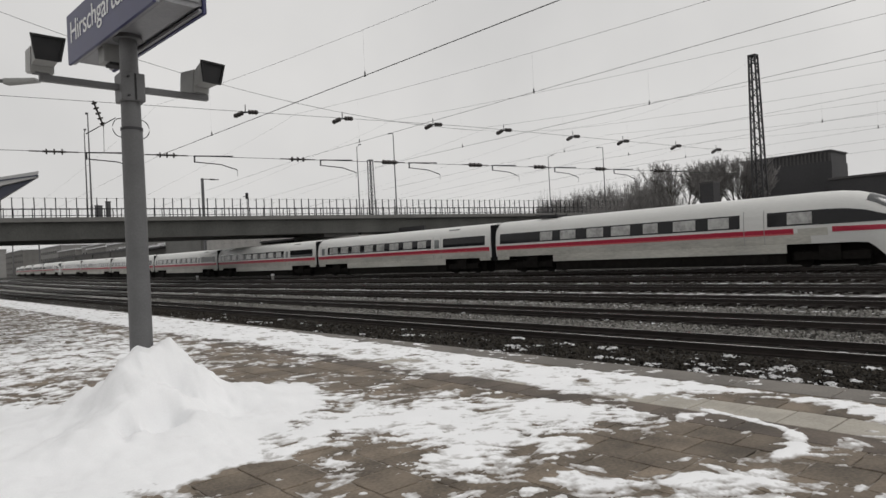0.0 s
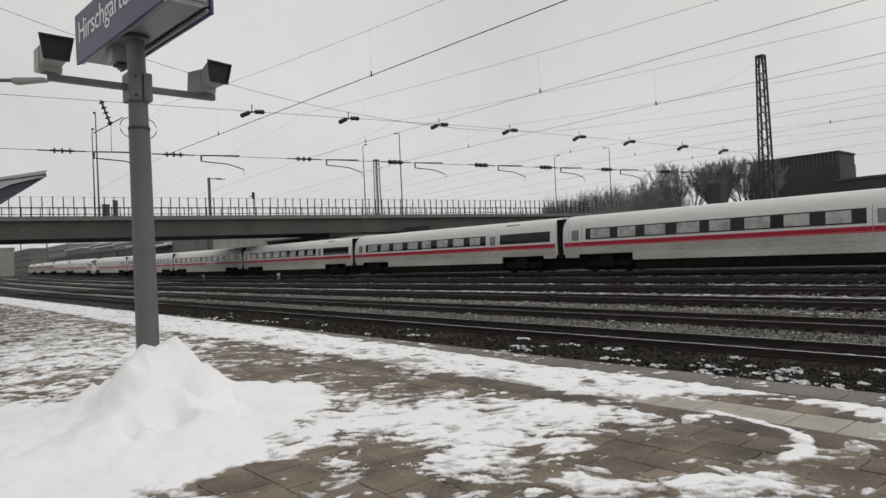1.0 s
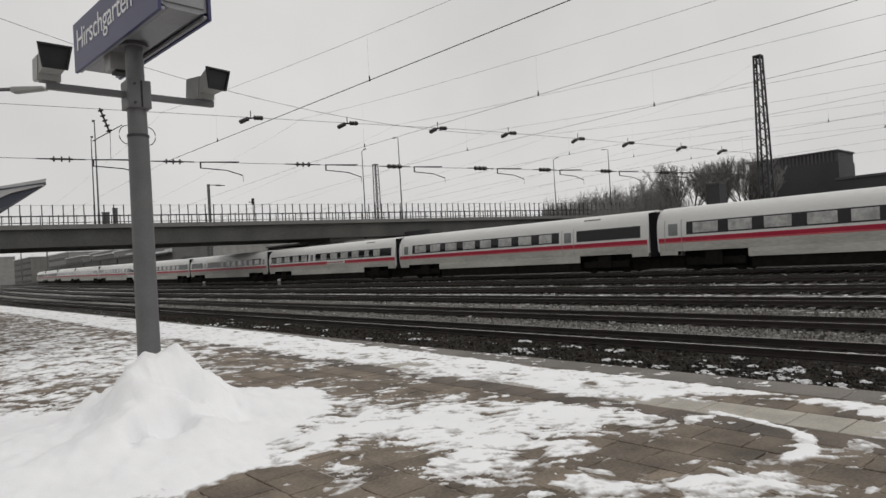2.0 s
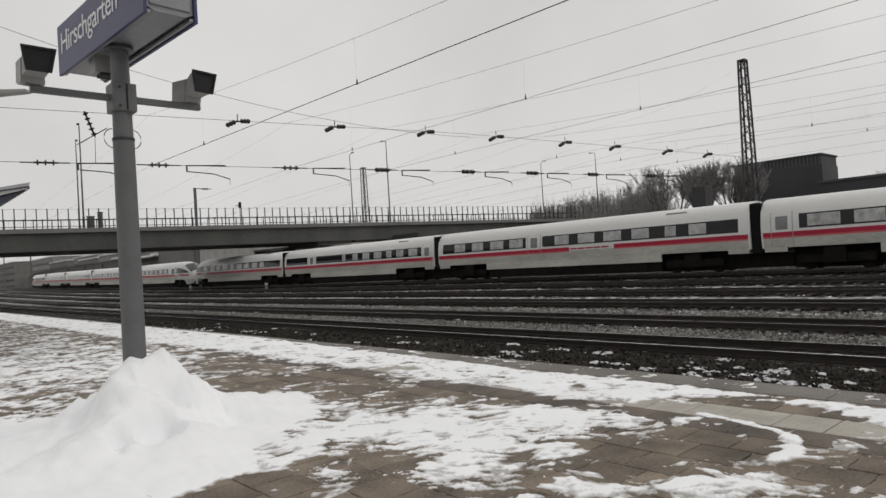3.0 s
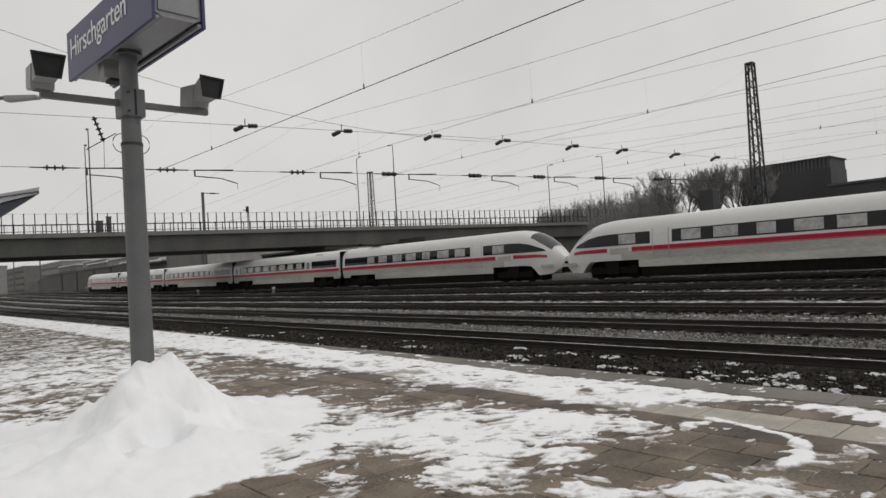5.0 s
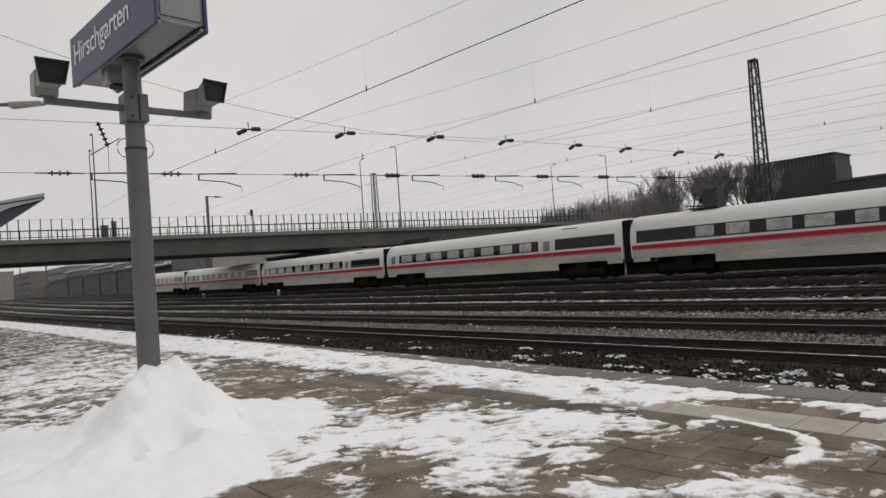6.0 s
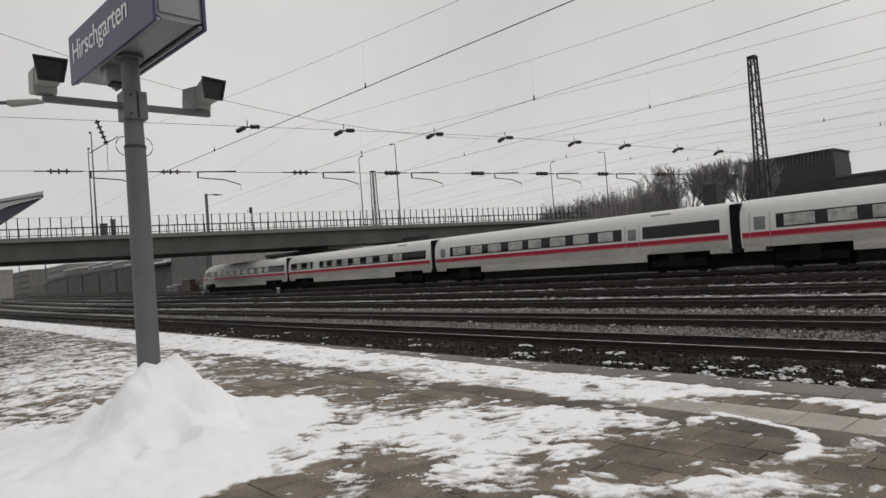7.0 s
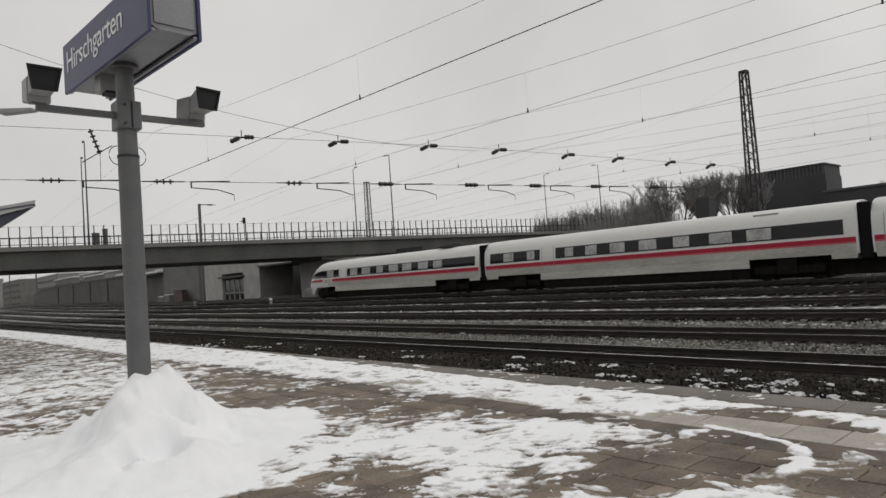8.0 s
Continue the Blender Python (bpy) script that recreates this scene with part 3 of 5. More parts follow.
def block(x, y):
    b = empty("concrete_hut", x, y, -0.2, "small dark block-shaped hut among bare trees", "hut")
    part("hut_wall", boxes((-0.8, 0.8, -0.75, 0.75, 0, 8.2)), M["hall"], b)
    part("hut_roof", boxes((-0.85, 0.85, -0.8, 0.8, 8.204, 8.36)), M["hall_rib"], b)


block(70.5, 34.6)


# ---- bare winter trees ----
def tree_segments(seed, height, spread, depth):
    rng = random.Random(seed)
    thick, thin = [], []

    def grow(a, d, length, r, level):
        steps = 3
        for i in range(steps):
            d = (d + Vector((rng.uniform(-1, 1), rng.uniform(-1, 1), rng.uniform(-0.3, 0.7))) * 0.16).normalized()
            b = a + d * length / steps
            r1 = r * 0.86
            (thick if level < 2 else thin).append((a, b, r, r1))
            if level < depth and (level or i == steps - 1):
                for _ in range(rng.randint(1, 2) if level else 3):
                    side = Vector((rng.uniform(-1, 1), rng.uniform(-1, 1), rng.uniform(0.0, 1.1))).normalized()
                    grow(b, (d * 0.6 + side * spread).normalized(), length * rng.uniform(0.48, 0.68), r1 * 0.55, level + 1)
            a, r = b, r1
        if level < depth:
            grow(a, d, length * 0.6, r * 0.7, level + 1)

    grow(Vector((0, 0, 0)), Vector((0, 0, 1)), height * 0.5, height * 0.022, 0)
    return thick, thin


def tree(seed, height, spread=0.8, depth=4, finest=0.011):
    thick, thin = tree_segments(seed, height, spread, depth)
    t = empty("bare_tree", label="leafless winter tree with a dense crown of fine twigs", category="tree", group="trees behind the railway")
    raw("trunk", *prisms(thick, 5), M["bark"], t, smooth=True)
    k = tagged(raw("crown", *prisms([(a, b, max(r, finest), max(r1, finest * 0.8)) for a, b, r, r1 in thin], 3), M["twig"], t), kind="stuff")
    return t


TREES = [tree(3, 12.2, 0.52, 4, 0.02), tree(8, 11.4, 0.58, 4, 0.02), tree(21, 15.0, 0.85, 5), tree(34, 13.0, 0.95, 5)]
plan = random.Random(4)
spots = []
for i, y in enumerate((48.6, 47.4, 46.4, 45.4, 44.4, 43.4, 42.3, 41.2, 40.0, 39.0, 38.0, 37.0)):
    spots.append((88 + plan.uniform(-3, 3), y + plan.uniform(-0.2, 0.2), (1, 0, 0, 1, 0, 1, 1, 0, 0, 1, 0, 1)[i]))
spots += [(90, 56.0, 1), (138, 102.5, 2)]
for i in range(15):
    x = plan.uniform(132, 156)
    spots.append((x, x * (0.585 + 0.0165 * i), (2, 3, 2, 3, 3)[i % 5]))
for i in range(5):
    spots.append((plan.uniform(150, 165), 25 + i * 3.0, plan.choice((2, 3))))
used = set()
for x, y, k in spots:
    m = pose(x, y, -0.25, 0, 0, plan.uniform(0, 360))
    if k not in used:
        used.add(k)
        TREES[k].matrix_basis = m
    else:
        copy_thing(TREES[k], m)


def scrub():
    rng = random.Random(9)
    segs = []
    for _ in range(1900):
        x = rng.uniform(80, 92)
        y = x * rng.uniform(0.54, 0.72)
        h = rng.uniform(6.0, 11.5) * (0.75 + 0.5 * noise.noise((x * 0.15, y * 0.15, 3)))
        a = Vector((x, y, -0.25))
        top = a + Vector((rng.uniform(-0.9, 0.9), rng.uniform(-0.9, 0.9), h))
        mid = a.lerp(top, 0.5) + Vector((rng.uniform(-0.3, 0.3), rng.uniform(-0.3, 0.3), 0))
        segs += [(a, mid, 0.03, 0.024), (mid, top, 0.024, 0.014)]
        for _ in range(4):
            b = mid.lerp(top, rng.random())
            segs.append((b, b + Vector((rng.uniform(-0.8, 0.8), rng.uniform(-0.8, 0.8), rng.uniform(0.2, 0.9))), 0.018, 0.012))
    for _ in range(2300):
        x = rng.uniform(118, 150)
        y = x * (0.575 + 0.265 * rng.random())
        h = rng.uniform(8.0, 17.5) * (0.85 + 0.5 * noise.noise((x * 0.02, y * 0.16, 6))) * x / 140
        a = Vector((x, y, -0.25))
        top = a + Vector((rng.uniform(-1.2, 1.2), rng.uniform(-1.2, 1.2), h))
        mid = a.lerp(top, 0.6)
        segs += [(a, mid, 0.05, 0.035), (mid, top, 0.035, 0.015)]
        for _ in range(5):
            b = mid.lerp(top, rng.random() * 0.9)
            segs.append((b, b + Vector((rng.uniform(-1.2, 1.2), rng.uniform(-1.2, 1.2), rng.uniform(0.3, 1.4))), 0.024, 0.014))
    tagged(raw("scrub", *prisms(segs, 3), M["twig"]), "dense leafless scrub behind the tracks", "scrub", kind="stuff")


scrub()


# ---- catenary: lattice masts, cross spans, insulators, wires ----
def lattice(bm, w0, w1, h, step):
    def corner(i, z):
        w = (w0 + (w1 - w0) * z / h) / 2
        return Vector(((-w, w, w, -w)[i % 4], (-w, -w, w, w)[i % 4], z))
    z, flip = 0.0, 0
    while z < h - 0.05:
        z1 = min(h, z + step)
        for i in range(4):
            tube(bm, corner(i + flip, z), corner(i + 1 - flip, z1), 0.033, None, 4, False)
        z, flip = z1, 1 - flip


def lattice_mast(x, y, z, h, w0, w1, label):
    m = empty("lattice_mast", x, y, z, label, "catenary mast", "catenary masts")
    for i in range(4):
        a, b = (-1, 1, 1, -1)[i], (-1, -1, 1, 1)[i]
        part("leg", tubes([((a * w0 / 2, b * w0 / 2, 0), (a * w1 / 2, b * w1 / 2, h), 0.075)], 4), M["dark_steel"], m)
    bm = bmesh.new()
    lattice(bm, w0, w1, h, 0.58)
    part("lacing", bm, M["dark_steel"], m)
    part("footing", boxes((-w0 * 0.8, w0 * 0.8, -w0 * 0.8, w0 * 0.8, -0.3, 0.25), bevel=0.04), M["concrete_grey"], m)
    part("mast_cap", boxes((-w1 * 0.62, w1 * 0.62, -w1 * 0.62, w1 * 0.62, h, h + 0.12)), M["dark_steel"], m)


lattice_mast(47.8, 19.8, -0.2, 14.75, 0.86, 0.44, "tall dark lattice steel mast carrying cross wires")
lattice_mast(-1.2, 29.7, 0.0, 13.6, 1.2, 0.55, "tall dark lattice steel mast on the platform")
lattice_mast(71.5, 100.0, -0.2, 20.1, 1.1, 0.7, "far dark lattice steel mast behind the bridge")


def span_point(x, z):
    return Vector((x, 29.4 - x / 5, z))


def parabola(x):
    return 8.05 + 6.3 * ((x - 24.5) / 23.3) ** 2 if x > 24.5 else 8.05 + 5.2 * ((x - 24.5) / 25.7) ** 2


def span_wire(name, pts, r, label):
    tagged(raw(name, *wire_run(pts, r), M["wire"]), label, "overhead wire", "overhead wires")


xs = [-1.2 + 49.0 * i / 40 for i in range(41)]
span_wire("cross_span_wire", [span_point(x, parabola(x)) for x in xs if x < 25.5], 0.009, "sagging dark cross-span wire below a mast")
span_wire("cross_span_wire", [span_point(x, parabola(x)) for x in xs if x > 24], 0.003, "thin sagging cross-span wire rising to a mast")
span_wire("cross_span_wire", [span_point(x, 8.22 - 0.55 * max(0, (x - 24) / 24)) for x in xs], 0.009, "taut dark upper cross-span wire")
span_wire("cross_span_wire", [span_point(x, 6.22 - 0.001 * x) for x in xs], 0.010, "taut dark lower cross-span wire")
UPPER = (12.7, 17.1, 21.9, 26.2, 31.0, 34.9, 39.5, 43.4)
LOWER = (5.6, 9.5, 14.9, 19.4, 24.3, 28.5, 33.0, 37.9)
CONTACT = (9.2, 14.85, 19.55, 25.15, 29.3, 33.5, 37.8, 42.3)


def turned(ob, m):
    ob.matrix_basis = m
    return ob


def ribbed(bm, a, b, r, ribs, slim=False):
    a, b = Vector(a), Vector(b)
    tube(bm, a, b, r * (0.35 if slim else 0.6), None, 8)
    for i in range(ribs):
        c, d = a.lerp(b, (i + (0.4 if slim else 0.15)) / ribs), a.lerp(b, (i + (0.62 if slim else 0.8)) / ribs)
        tube(bm, c, d, r, r * 0.85, 10)


def make_upper(x):
    """A pair of stubby insulators that spread from a hanger on the cross-span wire."""
    z = 8.22 - 0.55 * max(0, (x - 24) / 24)
    u = empty("span_insulator_pair", x, 29.4 - x / 5, z, "pair of stubby dark insulators hanging on the cross span", "insulator", "upper span insulators")
    a = bmesh.new()
    ribbed(a, (-0.12, 0, -0.06), (-0.5, 0.05, -0.25), 0.108, 3)
    part("insulator", a, M["insulator"], u)
    b = bmesh.new()
    ribbed(b, (0.14, 0, 0.0), (0.55, -0.05, 0.02), 0.108, 3)
    part("insulator", b, M["insulator"], u)
    part("yoke", tubes([((-0.14, 0, -0.06), (0.16, 0, 0.0), 0.035), ((0, 0, -0.03), (0, 0, 0.3), 0.02)], 6), M["dark_steel"], u)


for ux in UPPER:
    make_upper(ux)


def make_lower(x, wire_x):
    """An insulator in the lower span wire, and the bent steady arm that reaches to the contact wire."""
    s = empty("steady_arm", x, 29.4 - x / 5, 6.21, "dark steady arm with ribbed insulator on the lower cross span", "steady arm", "steady arms")
    bm = bmesh.new()
    ribbed(bm, (-0.38, 0.08, 0), (0.38, -0.08, 0), 0.115, 3, x < 16)
    tube(bm, (-0.8, 0.16, 0), (0.8, -0.16, 0), 0.025, None, 6)
    part("insulator", bm, M["insulator"], s)
    part("bracket", tubes([((1.05, -0.21, 0.02), (1.05, -0.21, -0.27), 0.034), ((1.05, -0.21, 0.0), (2.6, -0.52, 0.04), 0.027)], 6), M["dark_steel"], s)
    part("registration_arm", tubes([((1.1, -0.22, -0.25), (2.1, -0.42, -0.33), 0.022), ((2.1, -0.42, -0.33), (2.75, -0.55, -0.54), 0.022),
                                    ((2.75, -0.55, -0.54), (2.75, -0.55, -0.8), 0.009)], 6), M["dark_steel"], s)


for lx, cx in zip(LOWER, CONTACT):
    make_lower(lx, cx)


def hanging_insulator():
    h = empty("hanging_insulator", 6.95, 28.0, 8.23, "slanting ribbed insulator string below a span wire", "insulator")
    bm = bmesh.new()
    ribbed(bm, (0, 0, 0.02), (0.32, -0.06, -0.95), 0.11, 5, True)
    part("insulator", bm, M["insulator"], h)
    part("link", tubes([((-0.3, 0.05, -1.3), (0.75, -0.15, -0.6), 0.02), ((0.32, -0.06, -0.95), (0.3, -0.06, -2.02), 0.01)], 5), M["dark_steel"], h)


hanging_insulator()


def catenary(x, first):
    y0 = 29.4 - x / 5
    low = 82 - 0.155 * x
    skew = 0.033 if first else 0.0
    span_wire("contact_wire", [(x + skew * (y0 + 60), -60, 6.18), (x, y0, 6.18)], 0.011 if x < 12 else 0.006 if x < 20 else 0.0045,
              "dark contact wire above a railway track")
    span_wire("contact_wire", [(x, y0, 6.18), (x, low - 2, 4.85), (x, low + 16, 4.95), (x + bend(160), 160, 5.6 + climb(160))], 0.0045, "thin dark contact wire dipping under the bridge")
    pts, drops = [], []
    for i in range(-60, 101):
        y = y0 + i * 1.0
        ph = ((i % 62) / 62.0) if i >= 0 else (((i + 62) % 62) / 62.0)
        z = 6.95 + 1.3 * (2 * ph - 1) ** 2
        if i > 0:
            z = 8.25 - (8.25 - 5.05) * min(1.0, max(0.0, (y - y0) / (low - 2 - y0))) ** 0.8
        pts.append((x + skew * max(0, y0 - y), y, z))
        if i % 9 == 4 and i < 0:
            drops.append((Vector((x + skew * max(0, y0 - y), y, 6.18)), Vector((x + skew * max(0, y0 - y), y, z)), 0.0014, 0.0014))
            drops.append((Vector((x + skew * max(0, y0 - y), y, 6.16)), Vector((x + skew * max(0, y0 - y), y, 6.30)), 0.032, 0.016))
    span_wire("messenger_wire", [q for q in pts if q[1] > y0 - 0.5], 0.003, "thin messenger wire dipping under the bridge")
    span_wire("messenger_wire", [q for q in pts if q[1] < y0 + 0.5], 0.0045, "thin sagging messenger wire above a contact wire")
    tagged(raw("dropper_wires", *prisms(drops, 3), M["wire"]), "thin vertical droppers between messenger and contact wire", "overhead wire", kind="stuff")


for i, cx in enumerate(CONTACT):
    catenary(cx, i == 0)


def side_mast(x, y, h):
    m = empty("catenary_pole", x, y, climb(y) - 0.25, "far grey catenary pole with a short arm", "catenary mast", "catenary masts")
    part("pole", boxes((-0.17, 0.17, -0.17, 0.17, 0, h)), M["steel"], m)
    part("arm", tubes([((0, 0, h - 0.1), (2.6, 0, h - 0.1), 0.06)], 6), M["dark_steel"], m)
    part("insulator", tubes([((1.2, 0, h - 0.1), (2.0, 0, h - 0.1), 0.12)], 8), M["insulator"], m)


side_mast(39.7, 100, 15.4)
side_mast(43.9, 250, 13.0)
side_mast(45.3, 310, 13.0)


# ---- the platform ----
def platform():
    p = tagged(new("platform"), "paved station platform with concrete edge slabs and patchy snow", "platform", kind="structure")
    part("platform_base", boxes((-14, 6.93, -25, 110, -0.95, -0.045)), M["bed"], p)
    part("platform_base", boxes((6.94, 7.28, -25, 110, -0.95, -0.10)), M["concrete_grey"], p, "concrete platform face")
    return p


platform_ob = platform()


# ---- the high-speed train ----
SIDE = [(1.36, 1.22), (1.405, 1.6), (1.425, 2.0), (1.41, 2.4), (1.37, 2.8), (1.29, 3.15), (1.13, 3.45), (0.86, 3.68), (0.48, 3.82), (0.0, 3.87)]
GAPS = [0.0, 27.45, 53.35, 79.25, 105.15, 131.05, 156.95, 184.4, 211.85, 237.75, 263.65, 289.55, 317.0]


def side_x(z):
    return float(np.interp(z, [q[1] for q in SIDE], [q[0] for q in SIDE]))


def side_panel(name, y0, y1, z0, z1, proud, mat, parent, label="", both=True, taper=None):
    """A thin curved plate that follows the body side; y0..y1 along the car, z0..z1 up it."""
    inner = [q[1] for q in SIDE if z0 + 0.02 < q[1] < z1 - 0.02]
    zs = [z0] + inner + [z1]
    n = len(zs)
    made = None
    for s in ((-1, 1) if both else (-1,)):
        verts = []
        for y in (y0, y1):
            k = taper(y) if taper else 1.0
            for off in (-0.03, proud):
                for z in zs:
                    verts.append((s * (side_x(z) * k + off), y, z))
        faces = []
        for i in range(n - 1):
            faces += [(n + i, n + i + 1, 3 * n + i + 1, 3 * n + i), (i, i + 1, n + i + 1, n + i), (2 * n + i, 3 * n + i, 3 * n + i + 1, 2 * n + i + 1)]
        faces += [(0, n, 3 * n, 2 * n), (n - 1, 3 * n - 1, 4 * n - 1, 2 * n - 1)]
        made = raw(name, verts, faces, mat, parent, label)
    return made


def loft(stations, closed_ends=True):
    bm = bmesh.new()
    rings = [[bm.verts.new(v) for v in ring] for ring in stations]
    n = len(rings[0])
    for a, b in zip(rings, rings[1:]):
        for i in range(n):
            bm.faces.new((a[i], a[(i + 1) % n], b[(i + 1) % n], b[i]))
    if closed_ends:
        bm.faces.new(rings[0][::-1])
        bm.faces.new(rings[-1])
    bmesh.ops.recalc_face_normals(bm, faces=bm.faces)
    return bm


def ring(y, w=1.0, top=3.87, low=1.22):
    pts = []
    for x, z in SIDE:
        pts.append((x * w, y, low + (z - 1.22) * (top - low) / 2.65))
    return [(-x, y, z) for x, y, z in pts] + [(x, y, z) for x, y, z in reversed(pts[:-1])]


def bogie(car, y):
    b = part("bogie", boxes((-1.15, -0.95, y - 1.75, y + 1.75, 0.38, 0.8), (0.95, 1.15, y - 1.75, y + 1.75, 0.38, 0.8), (-1.1, 1.1, y - 0.4, y + 0.4, 0.4, 1.2),
                            (-1.28, -1.16, y - 0.5, y + 0.5, 0.35, 1.15), (1.16, 1.28, y - 0.5, y + 0.5, 0.35, 1.15),
                            (-0.6, 0.6, y - 2.1, y + 2.1, 0.12, 1.2), bevel=0.03), M["train_under"], car)
    for d in (-1.3, 1.3):
        bm = bmesh.new()
        for s in (-1, 1):
            tube(bm, (s * 0.69, y + d, 0.44), (s * 0.83, y + d, 0.44), 0.44, 0.42, 18)
        tube(bm, (-0.69, y + d, 0.44), (0.69, y + d, 0.44), 0.09, None, 8)
        part("wheelset", bm, M["train_under"], b)


def windows(car, y0, y1, panes):
    band = side_panel("window_band", y0, y1, 2.17, 2.92, 0.006, M["train_glass"], car, "dark tinted window band")
    for a, b in panes:
        side_panel("window_pane", a, b, 2.25, 2.85, 0.012, M["train_pane"], car, "paler window pane")


def door(car, y0, y1, oval=True):
    d = side_panel("door", y0, y1, 1.79, 3.05, 0.008, M["train_white"], car, "white passenger door")
    for y in (y0, y1 - 0.035):
        side_panel("door_seam", y, y + 0.035, 1.24, 3.08, 0.016, M["train_seam"], car)
    if oval:
        c = (y0 + y1) / 2
        side_panel("door_window", c - 0.3, c + 0.3, 2.15, 2.85, 0.018, M["door_glass"], car, "grey door window")


def roof_box(car, y0, y1, tall=0.2):
    part("roof_equipment", boxes((-0.9, 0.9, y0, y1, 3.72, 3.80 + tall * 0.6), bevel=0.05), M["train_low"], car)


def pantograph(car, y):
    p = part("pantograph", boxes((-0.7, 0.7, y - 0.9, y + 0.9, 3.88, 3.96)), M["dark_steel"], car, "folded dark roof pantograph")
    part("pantograph_arm", tubes([((-0.5, y - 0.8, 4.0), (-0.2, y + 1.0, 4.1), 0.035), ((0.5, y - 0.8, 4.0), (0.2, y + 1.0, 4.1), 0.035),
                                  ((-0.85, y + 0.95, 4.12), (0.85, y + 0.95, 4.12), 0.04), ((-0.6, y - 0.7, 3.9), (-0.6, y - 0.7, 4.1), 0.05), ((0.6, y - 0.7, 3.9), (0.6, y - 0.7, 4.1), 0.05)], 6), M["dark_steel"], p)


def stripe(car, spans, taper=None):
    for a, b in spans:
        side_panel("red_stripe", a, b, 1.80, 2.03, 0.013, M["train_red"], car, "red stripe below the windows", taper=taper)
        side_panel("stripe_edge", a, b, 1.72, 1.798, 0.012, M["train_pink"], car, "paler red lower edge of the stripe", taper=taper)


def skirts(car, y0, y1, length):
    """Pale skirt between the bogies and the small aprons at the car's ends; gear behind them, blackened for shade."""
    for s in (-1, 1):
        rows = ((1.33, 1.26, y0, y1, 0.76), (1.33, 1.28, 0.4, 1.55, 1.0) if y0 > 3 else None, (1.33, 1.28, length - 1.55, length - 0.4, 1.0))
        for r in rows:
            if r:
                a, b, c, d, low = r
                bm = bmesh.new()
                vs = box(bm, s * a - 0.03, s * a + 0.03, c, d, low, 1.219, 0.012)
                part("skirt_panel", bm, M["train_low"], car)
    part("underfloor_gear", boxes((-1.2, 1.2, y0 + 0.1, y1 - 0.1, 0.16, 1.21), (-1.28, 1.28, y0 + 1.0, y0 + 4.2, 0.24, 0.85), (-1.27, 1.27, y0 + 6.0, y1 - 1.5, 0.2, 0.86), bevel=0.03), M["train_under"], car)


def middle_car(mirror, kind):
    L = 25.9
    car = empty("train_car", label="white passenger car of a high-speed train with red stripe", category="train car", group="train cars")

    def span(a, b):
        return (L - b, L - a) if mirror else (a, b)
    part("car_body", loft([ring(0.29, 0.985, 3.85), ring(0.38), ring(L - 0.38), ring(L - 0.29, 0.985, 3.85)]), M["train_white"], car, smooth=True)
    side_panel("lower_side", 0.39, L - 0.39, 1.225, 1.78, 0.004, M["train_low"], car, "slightly dirty lower side")
    if kind == 0:
        bands = [((0.85, 5.75), []),
                 ((7.25, 23.7), [(7.9, 9.05), (9.8, 11.05), (11.75, 13.1), (13.9, 15.1), (15.7, 17.1), (17.85, 19.25), (19.9, 21.2), (21.8, 23.3)])]
        doors = [(5.98, 7.02, True), (24.0, 25.1, True)]
    elif kind == 1:
        bands = [((1.85, 18.9), [(2.4, 3.6), (4.3, 5.3), (6.0, 6.8), (7.5, 8.7), (9.4, 10.5), (11.3, 12.2), (13.4, 14.0)]), ((20.65, 25.15), [])]
        doors = [(0.6, 1.7, True), (19.15, 20.4, True)]
    elif kind == 3:
        bands = [((0.9, 14.6), [(2.7, 3.75), (4.55, 5.25), (6.3, 7.5), (8.25, 9.55), (10.25, 11.55), (12.3, 13.5)]), ((16.1, 25.0), [(16.4, 17.7), (18.3, 19.65), (20.4, 21.6), (22.4, 23.6)])]
        doors = [(14.75, 15.95, True)]
    else:
        bands = [((0.9, 18.7), [(4.3, 5.6), (6.4, 7.7), (8.9, 9.9), (11.0, 12.2), (13.2, 14.3), (15.3, 16.2), (17.2, 17.9)]), ((20.1, 25.0), [(20.6, 21.3), (22.6, 23.6)])]
        doors = [(18.85, 19.95, False)]
    for (a, b), panes in bands:
        windows(car, *span(a, b), [span(*q) for q in panes])
    for a, b, o in doors:
        door(car, *span(a, b), o)
    if kind == 3:
        stripe(car, [(12.3, L - 0.39)])
        for i in range(5):
            side_panel("lettering_bar", 9.2 + 0.62 * i, 9.72 + 0.62 * i, 1.85, 1.95, 0.013, M["train_red"], car, "small red lettering too small to read")
        stripe(car, [(0.39, 8.8)])
    else:
        stripe(car, [(0.39, L - 0.39)])
    skirts(car, 5.6, L - 5.7, L)
    bogie(car, 3.7)
    bogie(car, L - 3.7)
    a, b = span(4.0, 5.3)
    part("roof_vent", boxes((-1.04, -0.94, a, b, 3.50, 3.62)), M["train_seam"], car)
    part("gangway_bellows", boxes((-1.3, 1.3, L - 0.3, L + 0.3, 0.95, 3.68), bevel=0.12), M["bellows"], car, "black rubber gangway bellows")
    # coupling box, sized to darken the gap below the bellows
    part("drawgear", boxes((-0.7, 0.7, L - 1.6, L + 1.6, 0.2, 0.94), bevel=0.05), M["train_under"], car)
    return car


